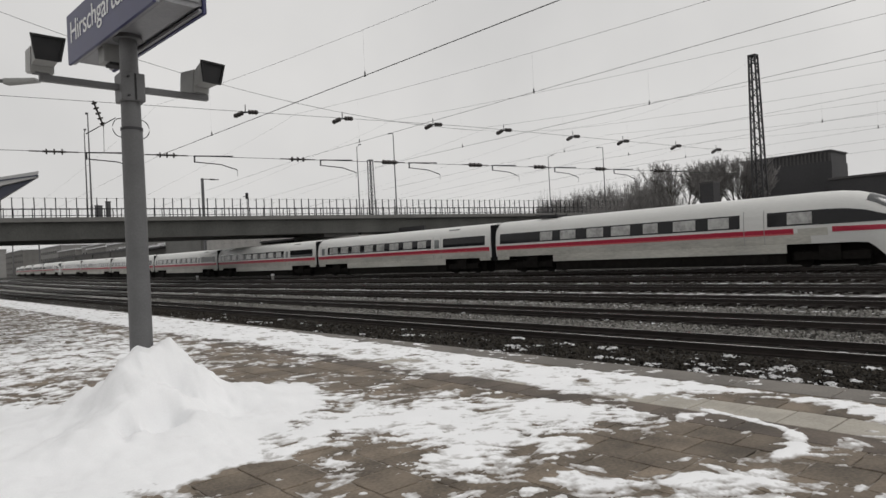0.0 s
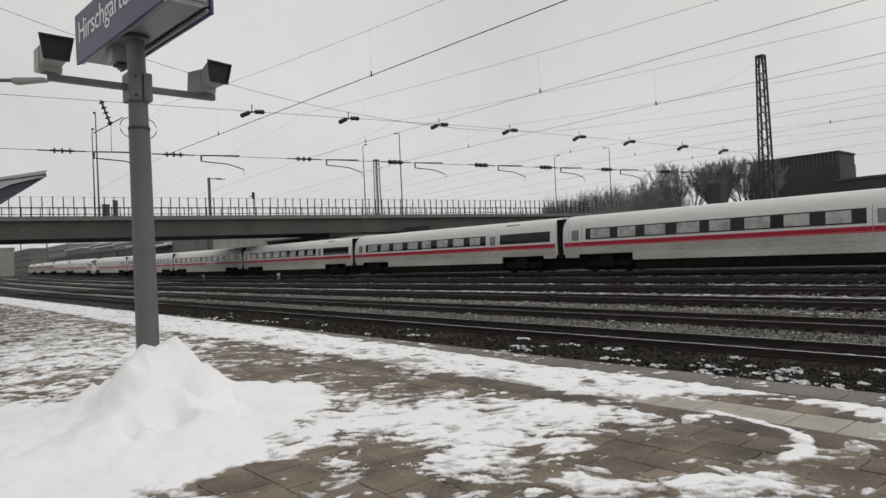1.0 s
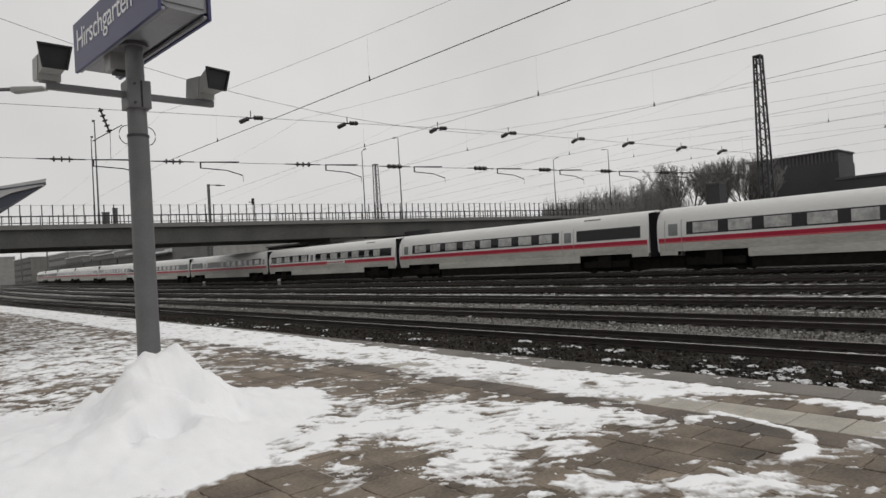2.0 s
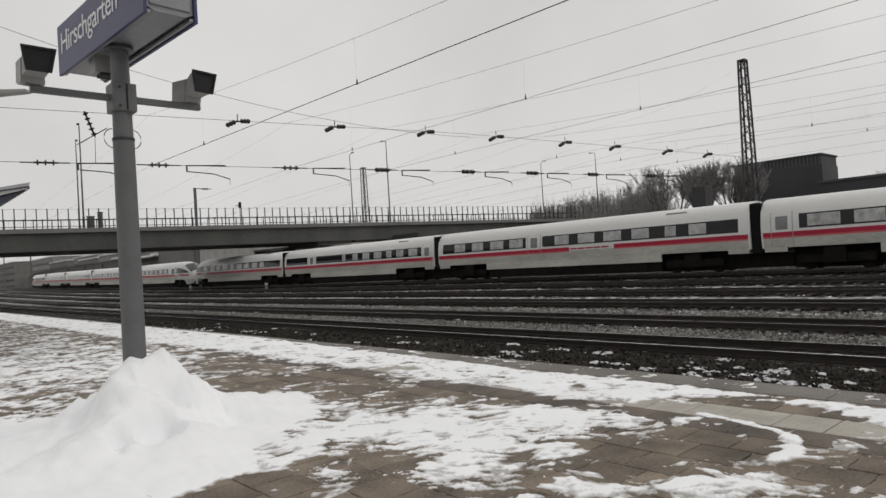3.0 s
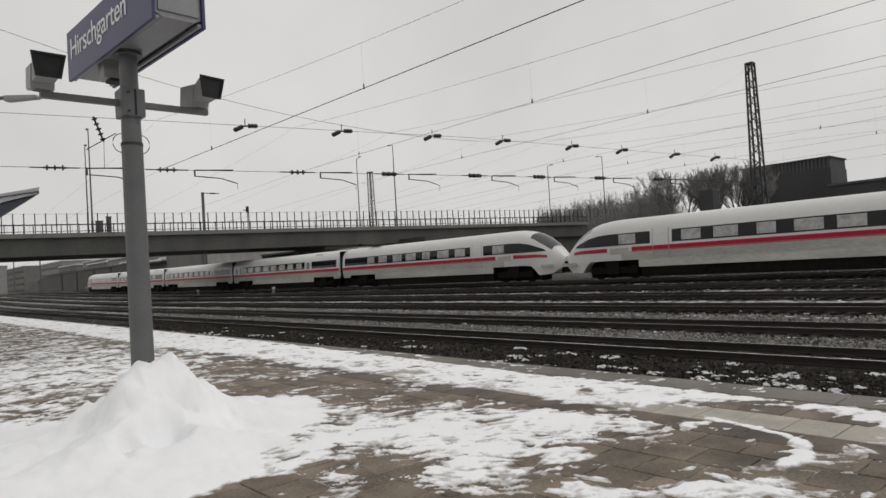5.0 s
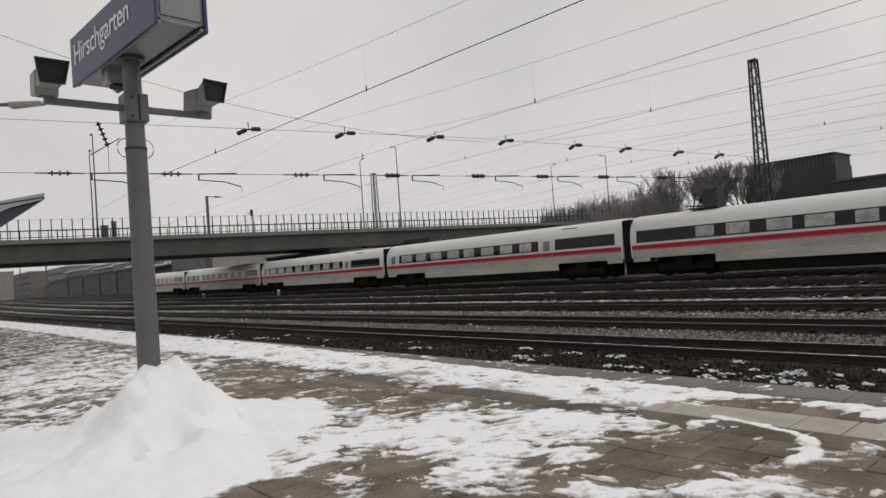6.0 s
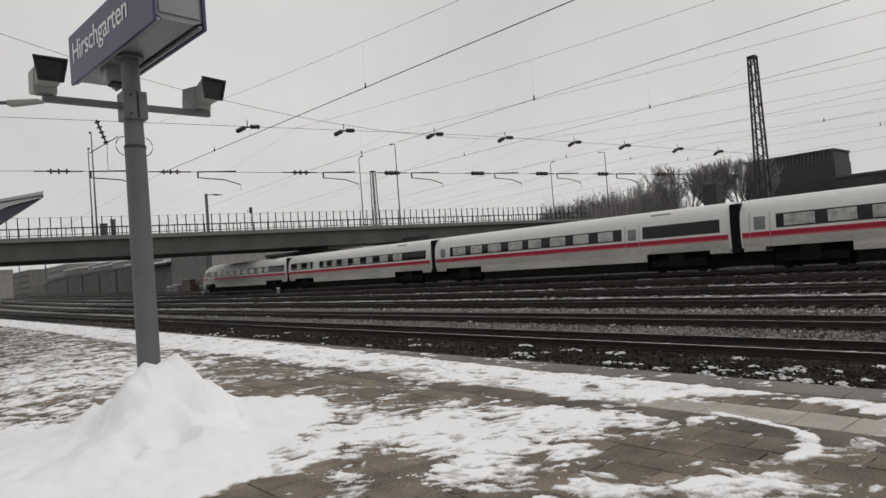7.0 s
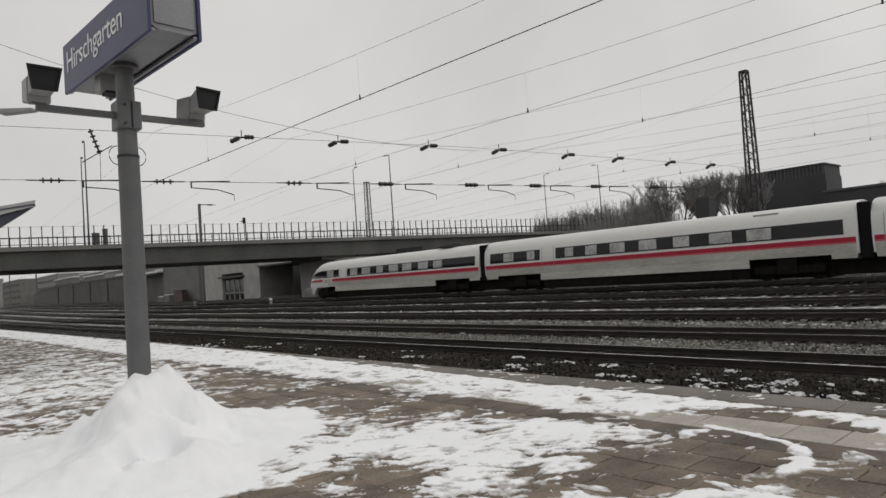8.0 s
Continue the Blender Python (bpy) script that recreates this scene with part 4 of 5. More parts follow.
NOSE = [(0.16, 0.30, 1.72, 1.18), (0.35, 0.48, 1.98, 0.9), (0.8, 0.66, 2.42, 0.6), (1.4, 0.79, 2.92, 0.52), (1.9, 0.86, 3.25, 0.5), (2.3, 0.90, 3.45, 0.95), (2.6, 0.925, 3.56, 1.18), (3.2, 0.965, 3.74, 1.22),
        (4.0, 0.99, 3.84, 1.22), (5.0, 1.0, 3.87, 1.22)]


def nose_width(y):
    return float(np.interp(y, [q[0] for q in NOSE], [q[1] for q in NOSE]))


def nose_top(y):
    return float(np.interp(y, [q[0] for q in NOSE], [q[2] for q in NOSE]))


def nose_x(y, z):
    """The half width of the cab's surface at y and z."""
    ys = [q[0] for q in NOSE]
    w, t, lo = (float(np.interp(y, ys, [q[i] for q in NOSE])) for i in (1, 2, 3))
    zs = [lo + (c - 1.22) * (t - lo) / 2.65 for _, c in SIDE]
    return float(np.interp(z, zs, [a * w for a, _ in SIDE]))


def nose_panel(name, rows, mat, parent, label, proud=0.022):
    """A plate that hugs the cab's side; rows give its lower and upper edge along the nose."""
    ya = [r[0] for r in rows]
    ys = sorted(set([round(ya[0] + (ya[-1] - ya[0]) * i / 24, 3) for i in range(25)] + [q[0] for q in NOSE if ya[0] < q[0] < ya[-1]]))
    for s in (-1, 1):
        verts, faces = [], []
        for y in ys:
            z0, z1 = float(np.interp(y, ya, [r[1] for r in rows])), float(np.interp(y, ya, [r[2] for r in rows]))
            for i in range(7):
                z = z0 + (z1 - z0) * i / 6
                verts.append((s * (nose_x(y, z) + proud), y - 0.5 * proud, z))
        for j in range(len(ys) - 1):
            for i in range(6):
                faces.append((7 * j + i, 7 * j + i + 1, 7 * j + 8 + i, 7 * j + 7 + i))
        raw(name, verts, faces, mat, parent, label, smooth=True)


def end_car():
    """The end car with its rounded cab; the nose lies at y = 0."""
    L = 27.45
    car = empty("train_end_car", label="white high-speed train end car with streamlined cab and red stripe", category="train car", group="train cars")
    part("car_body", loft([ring(y, w, t, lo) for y, w, t, lo in NOSE] + [ring(L - 0.38), ring(L - 0.29, 0.985, 3.85)]), M["train_white"], car, smooth=True)
    side_panel("lower_side", 5.1, L - 0.39, 1.225, 1.78, 0.004, M["train_low"], car, "slightly dirty lower side")
    # windscreen: follows the sloping top of the cab
    verts, faces = [], []
    ys = [0.95, 1.25, 1.6, 1.95, 2.3, 2.65]
    for y in ys:
        w = nose_width(y)
        t, lo = nose_top(y), float(np.interp(y, [q[0] for q in NOSE], [q[3] for q in NOSE]))
        for x, z in ((1.13, 3.45), (0.86, 3.68), (0.48, 3.82), (0.0, 3.87), (-0.48, 3.82), (-0.86, 3.68), (-1.13, 3.45)):
            verts.append((x * w * 1.004, y - 0.01, lo + (z - 1.22) * (t - lo) / 2.65 + 0.014))
    for j in range(len(ys) - 1):
        for i in range(6):
            faces.append((j * 7 + i, j * 7 + i + 1, j * 7 + 8 + i, j * 7 + 7 + i))
    raw("windscreen", verts, faces, M["windscreen"], car, "dark cab windscreen", smooth=True)
    nose_panel("cab_side_window", ((1.35, 2.19, 2.27), (1.8, 2.18, 2.46), (2.65, 2.17, 2.74), (3.4, 2.17, 2.87), (4.3, 2.17, 2.92), (5.0, 2.17, 2.92)), M["train_glass"], car, "dark curved cab side window")
    side_panel("window_band", 5.0, 7.2, 2.17, 2.92, 0.006, M["train_glass"], car, "dark tinted window band")
    side_panel("window_pane", 4.9, 6.2, 2.25, 2.85, 0.012, M["train_pane"], car, "paler window pane")
    door(car, 7.35, 8.45, False)
    windows(car, 8.65, 26.7, [(9.25, 10.45), (11.2, 12.6), (13.6, 14.6), (15.5, 16.9), (17.5, 18.8), (19.7, 21.0), (21.7, 22.8)])
    nose_panel("red_stripe", ((1.2, 1.72, 1.91), (2.0, 1.76, 1.99), (4.1, 1.77, 2.03)), M["train_red"], car, "red stripe on the cab")
    stripe(car, [(5.9, L - 0.39)])
    side_panel("emblem_field", 4.3, 5.7, 1.62, 2.0, 0.008, M["train_low"], car, "pale emblem field in the stripe")
    skirts(car, 6.3, L - 5.7, L)
    bogie(car, 4.3)
    bogie(car, L - 3.7)
    part("coupler_cover", boxes((-0.42, 0.42, -0.1, 0.5, 0.6, 1.38), bevel=0.1), M["train_under"], car)
    part("headlight", boxes((-0.62, -0.42, 0.42, 0.52, 1.55, 1.68), bevel=0.02), M["lens"], car, "round cab headlight")
    part("headlight", boxes((0.42, 0.62, 0.42, 0.52, 1.55, 1.68), bevel=0.02), M["lens"], car, "round cab headlight")
    pantograph(car, 22.6)
    part("gangway_bellows", boxes((-1.3, 1.3, L - 0.3, L + 0.3, 0.95, 3.68), bevel=0.1), M["bellows"], car, "black rubber gangway bellows")
    part("drawgear", boxes((-0.7, 0.7, L - 1.6, L + 0.6, 0.2, 0.94), bevel=0.05), M["train_under"], car)
    return car


def build_train():
    cars = []
    first_end = end_car()
    kinds = {}
    for k in range(12):
        if k in (0, 6, 7, 11):
            c = first_end if k == 0 else copy_thing(first_end, Matrix())
        else:
            key = {1: (0, False), 2: (0, False), 3: (0, False), 4: (3, False), 5: (1, False), 8: (0, False), 9: (0, False), 10: (2, False)}[k]
            if key in kinds:
                c = copy_thing(kinds[key], Matrix())
            else:
                c = kinds[key] = middle_car(key[1], key[0])
        cars.append(c)
    return cars


train_cars = build_train()


# ---- the platform's sign post ----
def sign_post():
    s = empty("station_sign_post", 2.2, 7.39, 0, "grey steel post carrying a blue station name sign", "sign post")
    bm = bmesh.new()
    tube(bm, (0, 0, -0.02), (0, 0, 3.05), 0.118, 0.106, 28)
    part("post_shaft", bm, M["post"], s, smooth=True)
    bm = bmesh.new()
    tube(bm, (0, 0, 3.05), (0, 0, 4.04), 0.1, 0.088, 28)
    part("post_shaft", bm, M["post"], s, smooth=True)
    part("collar", tubes([((0, 0, 3.03), (0, 0, 3.06), 0.111)], 28), M["dark_steel"], s)
    c = part("clamp", boxes((-0.12, 0.12, -0.125, 0.125, 3.33, 3.63), bevel=0.018), M["post"], s)
    part("clamp_gap", boxes((0.01, 0.03, -0.129, -0.1255, 3.34, 3.62)), M["black"], c)
    for z in (3.38, 3.58):
        part("bolt", tubes([((-0.05, -0.125, z), (-0.05, -0.145, z), 0.014)], 6), M["dark_steel"], c)
    part("cross_arm", boxes((-0.84, -0.121, -0.035, 0.035, 3.45, 3.515), (0.121, 0.84, -0.035, 0.035, 3.45, 3.515), bevel=0.008), M["post"], s)
    for sg in (-1, 1):
        pts = [Vector((sg * (0.1 + 0.085 * math.sin(a)), 0.02, 3.06 + 0.10 * math.cos(a))) for a in [math.pi * i / 12 for i in range(13)]]
        raw("cable_loop", *wire_run(pts, 0.0045), M["dark_steel"], s)
    part("mounting_plate", tubes([((0, 0, 4.0), (0, 0, 4.06), 0.15, 0.13)], 24), M["post"], s)
    part("equipment_box", boxes((-0.15, 0.12, 0.36, 0.58, 3.85, 4.06), bevel=0.015), M["grey"], s, "pale box hanging below the sign")
    part("box_foot", boxes((-0.10, 0.10, 0.33, 0.50, 3.815, 3.848), bevel=0.008), M["black"], s)
    # the sign: a chamfered casing between two blue faces, lettered; it stands a little askew on the post
    skew = pose(0, 0, 0, 0, 0, 4.0)
    prof = [(-0.18, 4.08), (-0.10, 4.045), (0.19, 4.045), (0.27, 4.08), (0.27, 4.56), (-0.18, 4.56)]
    box_ob = part("sign_casing", loft([[(x, y, z) for x, z in prof] for y in (-1.17, 1.24)]), M["sign_box"], s, "pale metal sign casing")
    box_ob.matrix_basis = skew
    part("end_cover", boxes((-0.15, 0.24, -1.185, -1.171, 4.10, 4.54), bevel=0.006), M["sign_box"], box_ob)
    for x in (-0.16, 0.25):
        part("face_rail", boxes((x - 0.018, x + 0.018, -1.18, 1.25, 4.012, 4.044), bevel=0.006), M["sign_box"], box_ob, "pale rail along the casing's foot")
    for sg in (-1, 1):
        x0, x1 = (-0.215, -0.182) if sg < 0 else (0.272, 0.305)
        face = part("sign_face", boxes((x0, x1, -1.20, 1.27, 4.0, 4.575), bevel=0.006), M["sign_blue"], s, "dark blue enamel sign face")
        face.matrix_basis = skew
        cu = bpy.data.curves.new("station_name", "FONT")
        cu.body, cu.size, cu.extrude, cu.align_x, cu.align_y = "Hirschgarten", 0.35, 0.002, "LEFT", "BOTTOM_BASELINE"
        cu.space_character = 0.96
        tmp = new("station_name", cu)
        bpy.context.view_layer.update()
        me = bpy.data.meshes.new_from_object(tmp)
        bpy.data.objects.remove(tmp)
        txt = link("station_name", me, M["letter"], face, "white lettering of the station name")
        k = 1.74 / max(v.co.x for v in me.vertices)
        for v in me.vertices:
            v.co.x *= k
        txt.matrix_basis = pose(-0.219, 1.15, 4.225, 90, 0, -90) if sg < 0 else pose(0.309, -0.94, 4.225, 90, 0, 90)


sign_post()


def loudspeaker(x, turn):
    """A boxy horn loudspeaker: dark hooded mouth in front, pale tapered housing behind."""
    sp = empty("loudspeaker", x, 7.39, 3.50, "pale horn loudspeaker with black mouth on the cross arm", "loudspeaker", "platform loudspeakers")

    def frustum(y0, y1, w0, h0, w1, h1, c0, c1):
        return loft([[(-w0, y0, c0 - h0), (w0, y0, c0 - h0), (w0, y0, c0 + h0), (-w0, y0, c0 + h0)],
                     [(-w1, y1, c1 - h1), (w1, y1, c1 - h1), (w1, y1, c1 + h1), (-w1, y1, c1 + h1)]])
    body = frustum(-0.06, 0.33, 0.135, 0.165, 0.105, 0.145, 0.19, 0.20)
    bmesh.ops.bevel(body, geom=body.edges[:], offset=0.014, segments=2, affect="EDGES")
    part("housing", body, M["grey"], sp)

    def mouth(y, grow):
        return [(-0.112 - grow, y, 0.185 - grow), (0.112 + grow, y, 0.185 - grow), (0.165 + grow, y, 0.425 + grow), (-0.165 - grow, y, 0.425 + grow)]
    part("horn", loft([mouth(-0.30, 0.012), [(-0.12, -0.061, 0.12), (0.12, -0.061, 0.12), (0.12, -0.061, 0.34), (-0.12, -0.061, 0.34)]]), M["grey"], sp)
    part("horn_mouth", loft([mouth(-0.314, 0), mouth(-0.302, 0)]), M["black"], sp, "black foam mouth of the horn")
    rim = bmesh.new()
    rings = [[rim.verts.new(v) for v in mouth(y, g)] for y, g in ((-0.30, 0.028), (-0.335, 0.03), (-0.335, 0.004), (-0.30, 0.002))]
    for a, b in zip(rings, rings[1:] + rings[:1]):
        for i in range(4):
            rim.faces.new((a[i], a[(i + 1) % 4], b[(i + 1) % 4], b[i]))
    bmesh.ops.recalc_face_normals(rim, faces=rim.faces)
    part("horn_rim", rim, M["black"], sp)
    part("bracket", boxes((-0.025, 0.025, -0.03, 0.03, -0.004, 0.06), (-0.08, 0.08, -0.06, 0.1, 0.02, 0.045)), M["post"], sp)
    sp.rotation_euler = (radians(7), 0, radians(turn))
    sp.scale = (0.78, 0.78, 0.78)


loudspeaker(1.38, 3)
loudspeaker(2.94, 12)


# ---- canopy and lamp further along the platform ----
def canopy():
    c = empty("platform_canopy", 0, 17.3, 0, "platform canopy with pale fascia and dark soffit", "canopy", kind="structure")
    prof = [(3.1, 3.93), (3.06, 3.78), (2.40, 3.58), (1.2, 2.95), (-1.6, 2.95), (-2.8, 3.58), (-3.4, 3.78), (-3.45, 3.93), (-1.5, 3.62), (1.2, 3.50)]
    under = [(3.04, 3.755), (2.36, 3.30), (1.1, 2.85), (-1.5, 2.85), (-2.7, 3.30), (-3.4, 3.755)]
    n = len(prof)
    part("roof_shell", loft([[(x, y, z) for x, z in prof] for y in (0, 40)]), M["canopy_top"], c)
    part("soffit", loft([[(x, y, z) for x, z in under + [(-2.78, 3.55), (-1.5, 2.94), (1.1, 2.94), (2.38, 3.55)]] for y in (0.06, 40)]), M["canopy_under"], c, "dark soffit below the canopy")
    part("fascia_joint", loft([[(3.08, y, 3.845), (1.0, y, 3.42), (1.0, y, 3.39), (3.08, y, 3.815)] for y in (-0.012, 0.03)]), M["canopy_under"], c, "dark joint in the fascia")
    part("gutter", boxes((3.04, 3.09, 0.0, 40, 3.78, 3.83)), M["grey"], c)
    for y in (6, 18, 30):
        part("canopy_column", tubes([((-0.2, y, 0), (-0.2, y, 2.85), 0.13)], 16), M["post"], c)


canopy()


def platform_lamp():
    l = empty("platform_lamp", 0.51, 15.49, 0, "grey platform lamp with flat head on a long arm", "lamp post")
    part("lamp_pole", tubes([((0, 0, 0), (0, 0, 5.3), 0.075, 0.05)], 14), M["post"], l)
    part("lamp_arm", tubes([((0, 0, 5.2), (1.55, -1.35, 5.12), 0.035)], 8), M["post"], l)
    bm = bmesh.new()
    box(bm, -0.09, 0.09, -0.3, 0.3, -0.055, 0.055, 0.03)
    for v in bm.verts:
        v.co.z *= 1 - 0.5 * (0.3 - v.co.y) / 0.6
    head = part("lamp_head", bm, M["grey"], l)
    head.matrix_basis = pose(1.78, -1.55, 5.10, 0, 0, 48)


platform_lamp()


# ---- snow on the platform: one uneven sheet that dips below the paving where the ground is bare ----
WHITE = ((3.6, 5.2, 0.65, 0.5), (4.2, 4.9, 0.5, 0.45), (3.9, 4.25, 0.6, 0.4), (4.7, 4.25, 0.45, 0.42), (4.2, 3.6, 0.4, 0.22), (3.5, 3.75, 0.35, 0.3),
         (5.05, 3.95, 0.3, 0.5), (5.2, 3.45, 0.25, 0.5), (5.27, 2.98, 0.17, 0.5), (4.75, 3.45, 0.25, 0.3),
         (2.85, 13.8, 2.2, 0.22), (1.3, 8.3, 1.3, 0.6), (4.2, 12.5, 1.2, 0.2), (1.2, 6.4, 0.95, 0.6), (2.3, 6.5, 0.85, 0.8),
         (3.6, 2.8, 0.4, 0.2), (3.9, 2.3, 0.32, 0.16), (4.2, 1.92, 0.2, 0.28), (5.32, 1.67, 0.12, 0.4))
BARE = ((5.3, 8.0, 0.9, 0.38), (5.0, 10.4, 0.9, 0.2), (5.35, 5.9, 0.6, 0.5), (5.4, 4.9, 0.35, 0.5), (2.1, 4.6, 0.5, 0.36), (2.7, 4.4, 0.42, 0.32), (1.3, 4.7, 0.45, 0.45), (2.85, 3.8, 0.4, 0.2),
        (4.5, 2.85, 0.42, 0.55), (4.95, 2.42, 0.36, 0.7), (4.05, 2.7, 0.3, 0.3), (5.75, 2.0, 0.35, 0.7), (5.1, 1.55, 0.3, 0.35), (4.6, 1.7, 0.3, 0.3), (5.6, 3.4, 0.25, 0.6), (5.95, 2.9, 0.35, 0.8), (6.2, 2.4, 0.3, 0.8), (5.2, 12.1, 0.9, 0.25), (4.1, 8.6, 0.8, 0.3), (5.2, 2.65, 0.12, 0.4))
ARC = ((5.78, 3.0), (5.72, 2.8), (5.66, 2.5), (5.6, 2.3), (5.48, 2.13), (5.34, 2.03), (5.2, 1.97), (5.0, 1.94), (4.85, 1.94))


def arc_distance(x, y):
    """The distance to the swept curl of snow near the platform edge."""
    best = 9.0
    for (ax, ay), (bx, by) in zip(ARC, ARC[1:]):
        ux, uy = bx - ax, by - ay
        k = min(1.0, max(0.0, ((x - ax) * ux + (y - ay) * uy) / (ux * ux + uy * uy)))
        best = min(best, math.hypot(x - ax - k * ux, y - ay - k * uy))
    return best


def snow_cover(x, y):
    d = 0.10
    if y > 9 and x < 4.6:
        d += 0.20 * min(1, (y - 9) / 8) - 0.22 * min(1, max(0, (y - 17) / 10))
    for a, b, r, w in WHITE:
        d += w * math.exp(-((x - a) ** 2 + (y - b) ** 2) / (r * r))
    for a, b, r, w in BARE:
        d -= w * math.exp(-((x - a) ** 2 + (y - b) ** 2) / (r * r))
    low = float(np.interp(y, [1.0, 1.8, 2.1, 2.7, 3.3, 3.8, 4.6, 6.5, 10, 17], [5.9, 6.2, 6.42, 6.66, 6.5, 5.98, 5.62, 5.72, 5.72, 5.5]))
    d += 0.58 * min(1.0, max(0.0, (x - low) / 0.3 + 0.5))
    if y < 3.4 and x > 4.6:
        d += 0.95 * max(0.0, 1 - (arc_distance(x, y) / ((0.06 if y > 2.15 else 0.10) * (1 + 0.5 * noise.noise((x * 5, y * 5, 60))))) ** 2)
    if x > float(np.interp(y, [6, 9, 14], [6.8, 6.95, 7.2])) + 0.10 * noise.noise((y * 0.9, 3, 0)) + 0.07 * noise.noise((y * 4, 1, 0)):
        d -= 0.75
    return d


def pile(x, y):
    dx, dy = x - 2.33, y - 7.24
    toward = -(dx * 0.665 + dy * 0.747)
    across = dx * 0.747 - dy * 0.665
    wob = 1 + 0.22 * noise.noise((x * 1.3, y * 1.3, 12))
    r = math.hypot(toward / (1.0 if toward < 0 else 1.72), across) * wob
    h = 0.36 * math.exp(-(r / 0.52) ** 2.4) + 0.41 * math.exp(-(r / 0.95) ** 1.6)
    lump = 0.13 * noise.noise((x * 2.3, y * 2.3, 4)) + 0.08 * noise.noise((x * 5.5, y * 5.5, 8)) + 0.035 * noise.noise((x * 13, y * 13, 2)) + 0.015 * noise.noise((x * 30, y * 30, 2))
    h += min(1, h * 2.6) * lump
    for a, b, rr, w in ((1.66, 6.20, 0.32, -0.16), (2.25, 5.95, 0.3, -0.12), (1.95, 6.45, 0.25, -0.08), (1.66, 6.04, 0.085, 0.42), (1.98, 6.12, 0.17, 0.44), (2.08, 6.3, 0.1, 0.15), (2.3, 6.7, 0.2, 0.26), (1.58, 5.88, 0.06, 0.08), (2.8, 6.5, 0.28, 0.16), (2.5, 6.2, 0.2, 0.1), (1.3, 6.6, 0.3, 0.1)):
        h -= w * math.exp(-((x - a) ** 2 + (y - b) ** 2) / (rr * rr))
    return h


def snow_sheet():
    xs = np.concatenate((np.arange(-13.8, -3.0, 0.15), np.arange(-3.0, 2.0, 0.034), np.arange(2.0, 7.37, 0.023)))
    ys = list(np.arange(-20, 0.9, 0.15)) + [0.9]
    while ys[-1] < 70:
        ys.append(ys[-1] + 0.024 + 0.010 * max(0, ys[-1] - 4))
    verts, faces = [], []
    w = len(xs)
    zs = np.zeros((len(ys), w))
    for j, y in enumerate(ys):
        for i, x in enumerate(xs):
            wx, wy = x + 0.16 * noise.noise((x * 2.2, y * 2.2, 21)), y + 0.16 * noise.noise((x * 2.2, y * 2.2, 33))
            u, v = wx * 0.747 - wy * 0.665, wx * 0.665 + wy * 0.747
            worn = max(0.0, 1 - 5.0 * abs(noise.noise((wx * 2.6, wy * 2.6, 40)))) + 0.8 * max(0.0, 1 - 4.5 * abs(noise.noise((wx * 5.5, wy * 5.5, 44))))
            near = min(1.0, 6.0 / max(1.0, y))
            f = 0.42 * noise.noise((x * 1.7, y * 1.7, 0)) + 0.5 * noise.noise((u * 2.8, v * 5.2, 5)) + 0.5 * noise.noise((u * 5.6, v * 11.0, 9)) + near * (0.36 * noise.noise((u * 12, v * 24, 7)) + 0.16 * noise.noise((u * 24, v * 46, 3)))
            c = snow_cover(x, y) + f - 0.27 * worn + 0.03
            p = pile(x, y)
            h = 0.0125 * min(1.0, max(-1.15, c * 1.6)) + (0.006 * noise.noise((x * 5, y * 5, 2)) if c > 0.1 else 0)
            zs[j, i] = max(min(h, 0.05), -0.016) + (max(0, p - 0.02) if p > 0.02 else 0)
    for j, y in enumerate(ys):
        for i, x in enumerate(xs):
            verts.append((x, y, zs[j, i]))
    for j in range(len(ys) - 1):
        for i in range(w - 1):
            if max(zs[j, i], zs[j, i + 1], zs[j + 1, i], zs[j + 1, i + 1]) > -0.009:
                faces.append((j * w + i, j * w + i + 1, (j + 1) * w + i + 1, (j + 1) * w + i))
    ob = raw("platform_snow", verts, faces, M["snow"], smooth=True)
    tagged(ob, "patchy trodden snow with a shovelled heap round the post", "snow", kind="stuff")


snow_sheet()


# ---- the paving, piece by piece ----
def slab_mesh(name, sx, sy, mat):
    g = 0.005
    bm = boxes((g, sx - g, g, sy - g, -0.05, 0.0))
    top = [e for e in bm.edges if all(v.co.z > -0.001 for v in e.verts)]
    bmesh.ops.bevel(bm, geom=top, offset=0.005, segments=1, affect="EDGES")
    me = bpy.data.meshes.new(name)
    bm.to_mesh(me)
    bm.free()
    me.materials.append(mat)
    return me


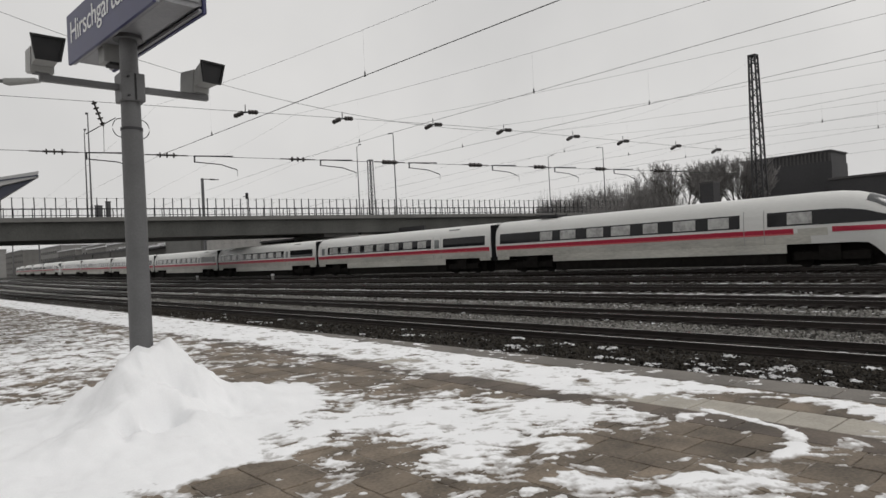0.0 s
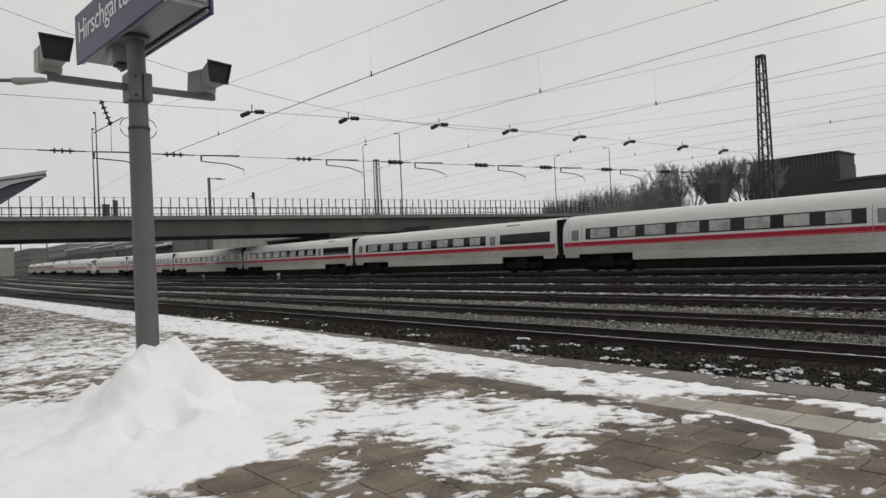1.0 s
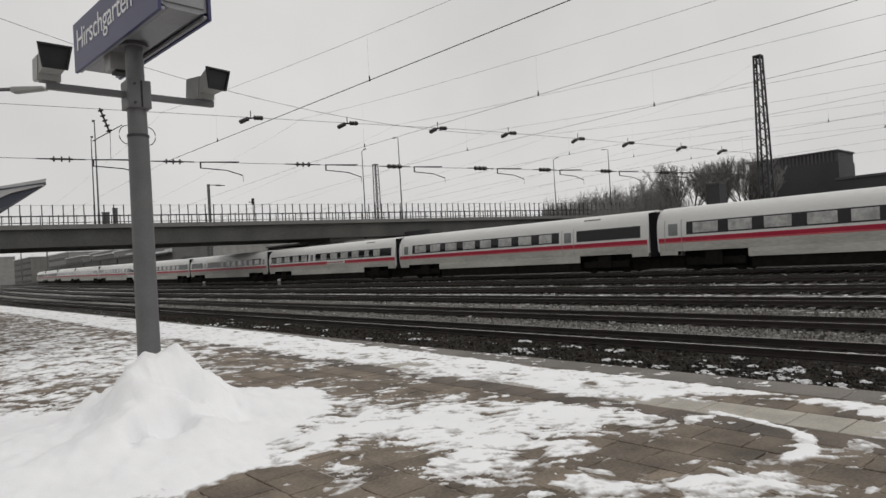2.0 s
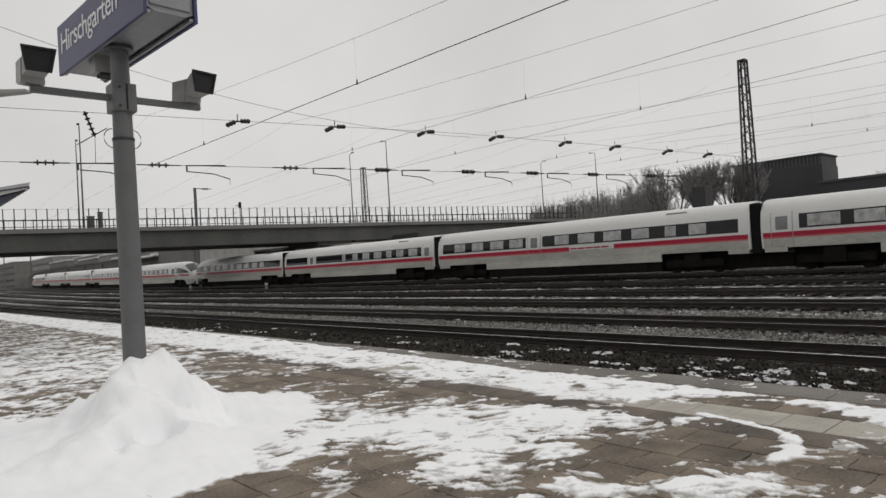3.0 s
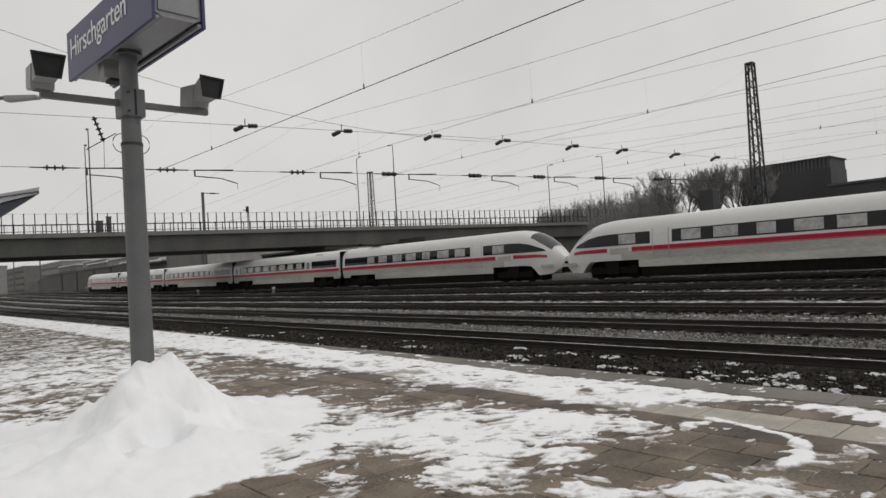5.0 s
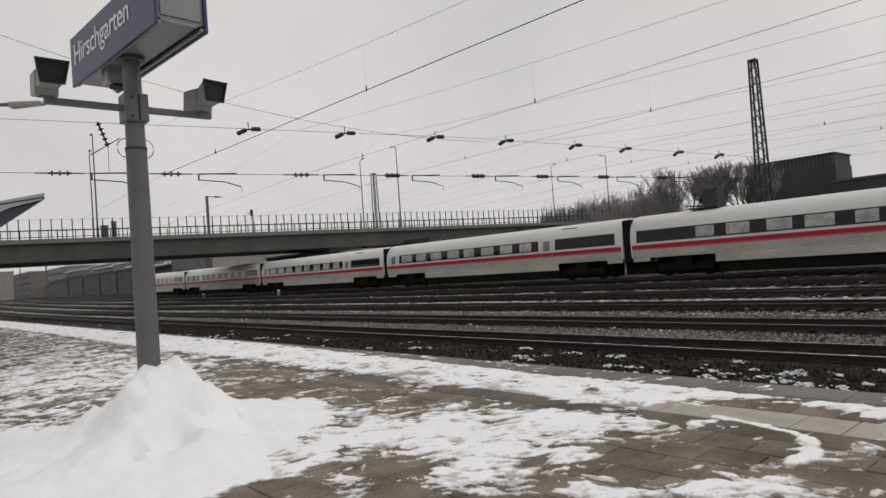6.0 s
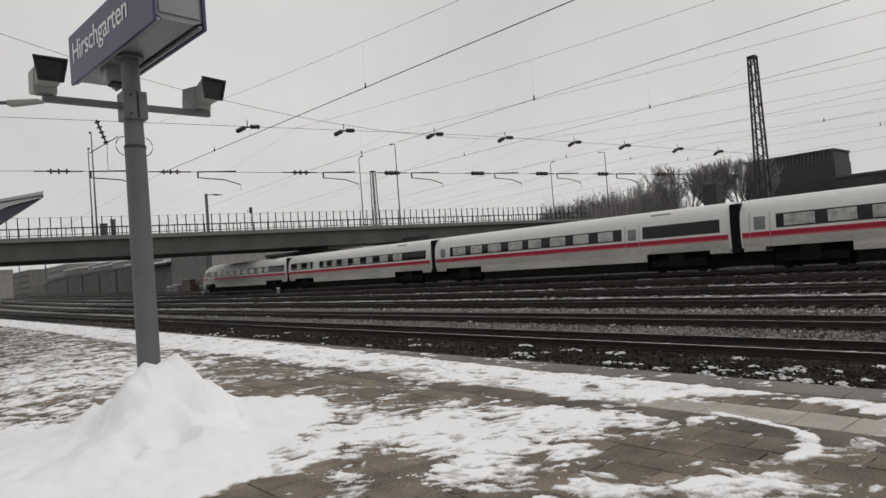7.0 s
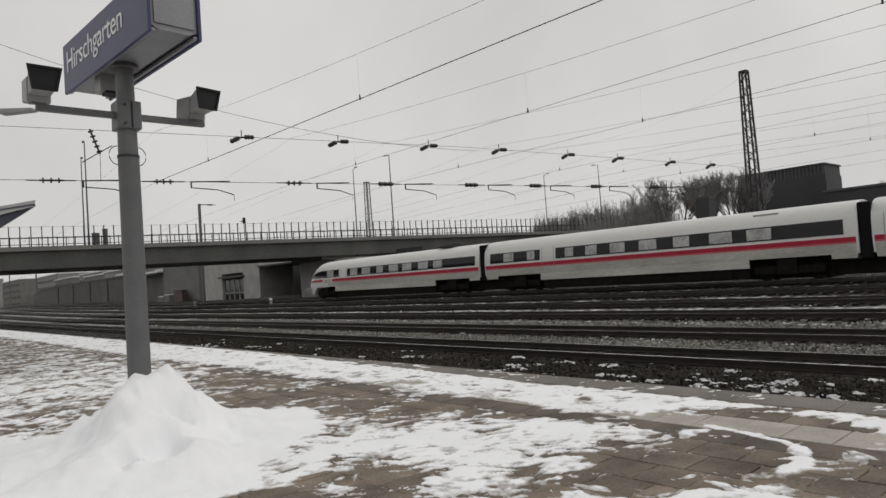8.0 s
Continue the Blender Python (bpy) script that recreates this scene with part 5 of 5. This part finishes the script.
def paving():
    DY = 0.40
    shapes = {}
    rng = random.Random(2)
    rest = {k: ([], []) for k in ("paver", "paver_dark", "paver_light")}
    row = 0
    x1 = 6.86
    while x1 > -13.5:
        DX = 0.335 if row < 2 else 0.50 if row == 2 else 0.40
        x0 = x1 - DX
        kind = "paver_light" if row == 2 else "paver_dark" if row == 3 else "paver"
        shift = 0.34 if row % 2 == 0 else 0.14
        if x0 > -2.5:
            y = shift - 10.0
            ymax = 62
        else:
            y, ymax = shift - 4, 30
        while y < ymax:
            near = 1.7 < x0 and 1.0 < y < 8.2
            kk = kind
            if near:
                if (kk, DX) not in shapes:
                    shapes[kk, DX] = slab_mesh("paving_slab", DX, DY, M[kk])
                o = new("paving_slab", shapes[kk, DX])
                o.parent = platform_ob
                o.matrix_basis = pose(x0, y, rng.uniform(-0.0025, 0.0025), rng.uniform(-0.25, 0.25), rng.uniform(-0.25, 0.25), rng.uniform(-0.3, 0.3))
            else:
                vs, fs = rest[kk]
                k, g, z = len(vs), 0.006, rng.uniform(-0.003, 0.003)
                for z1, e in ((z, g + 0.004), (z - 0.006, g), (-0.046, g)):
                    vs += [(x0 + e, y + e, z1), (x0 + DX - e, y + e, z1), (x0 + DX - e, y + DY - e, z1), (x0 + e, y + DY - e, z1)]
                fs.append((k, k + 1, k + 2, k + 3))
                for a in (0, 4):
                    for i in range(4):
                        j = (i + 1) % 4
                        fs.append((k + a + j, k + a + i, k + a + 4 + i, k + a + 4 + j))
            y += DY
        x1 -= DX
        row += 1
    for kk, (vs, fs) in rest.items():
        if fs:
            tagged(raw("paving_slabs", vs, fs, M[kk], platform_ob), kind="stuff")
    edge = slab_mesh("edge_slab", 0.53, 1.0, M["edge"])
    for i in range(-8, 90):
        o = new("edge_slab", edge)
        o.parent = platform_ob
        o.matrix_basis = pose(6.868, 0.3 + i * 1.0, 0.004)


paving()


# ---- what moves ----
OFFSETS = ((0.0, -0.65), (0.5, -0.4), (1.0, 0.3), (2.5, -0.25), (3.5, -0.1), (4.5, -0.05), (6.5, 0.12), (7.0, -0.05), (8.0, 0.1))


def along(d):
    """The point of the far track d metres along it."""
    return Vector((37.4 + bend(d), d, climb(d)))


def car_pose(s0, s1, turned_round):
    """A car between s0 and s1 rests with its two bogies on the line."""
    a, b = along(s0 + 3.7), along(s1 - 3.7)
    d = (b - a).normalized()
    yaw, pitch = math.degrees(math.atan2(-d.x, d.y)), math.degrees(math.asin(d.z))
    at = b + d * 3.7 if turned_round else a - d * 3.7
    return pose(at.x, at.y, at.z, -pitch if turned_round else pitch, 0, yaw + 180 if turned_round else yaw)


def motions():
    for k, car in enumerate(train_cars):
        rows = []
        for t in [0.5 * i for i in range(17)]:
            y = 8.1 - 32.738 * t + float(np.interp(t, [q[0] for q in OFFSETS], [q[1] for q in OFFSETS]))
            rows.append((t, car_pose(y + GAPS[k], y + GAPS[k + 1], k in (6, 11))))
        walk(car, rows)


motions()
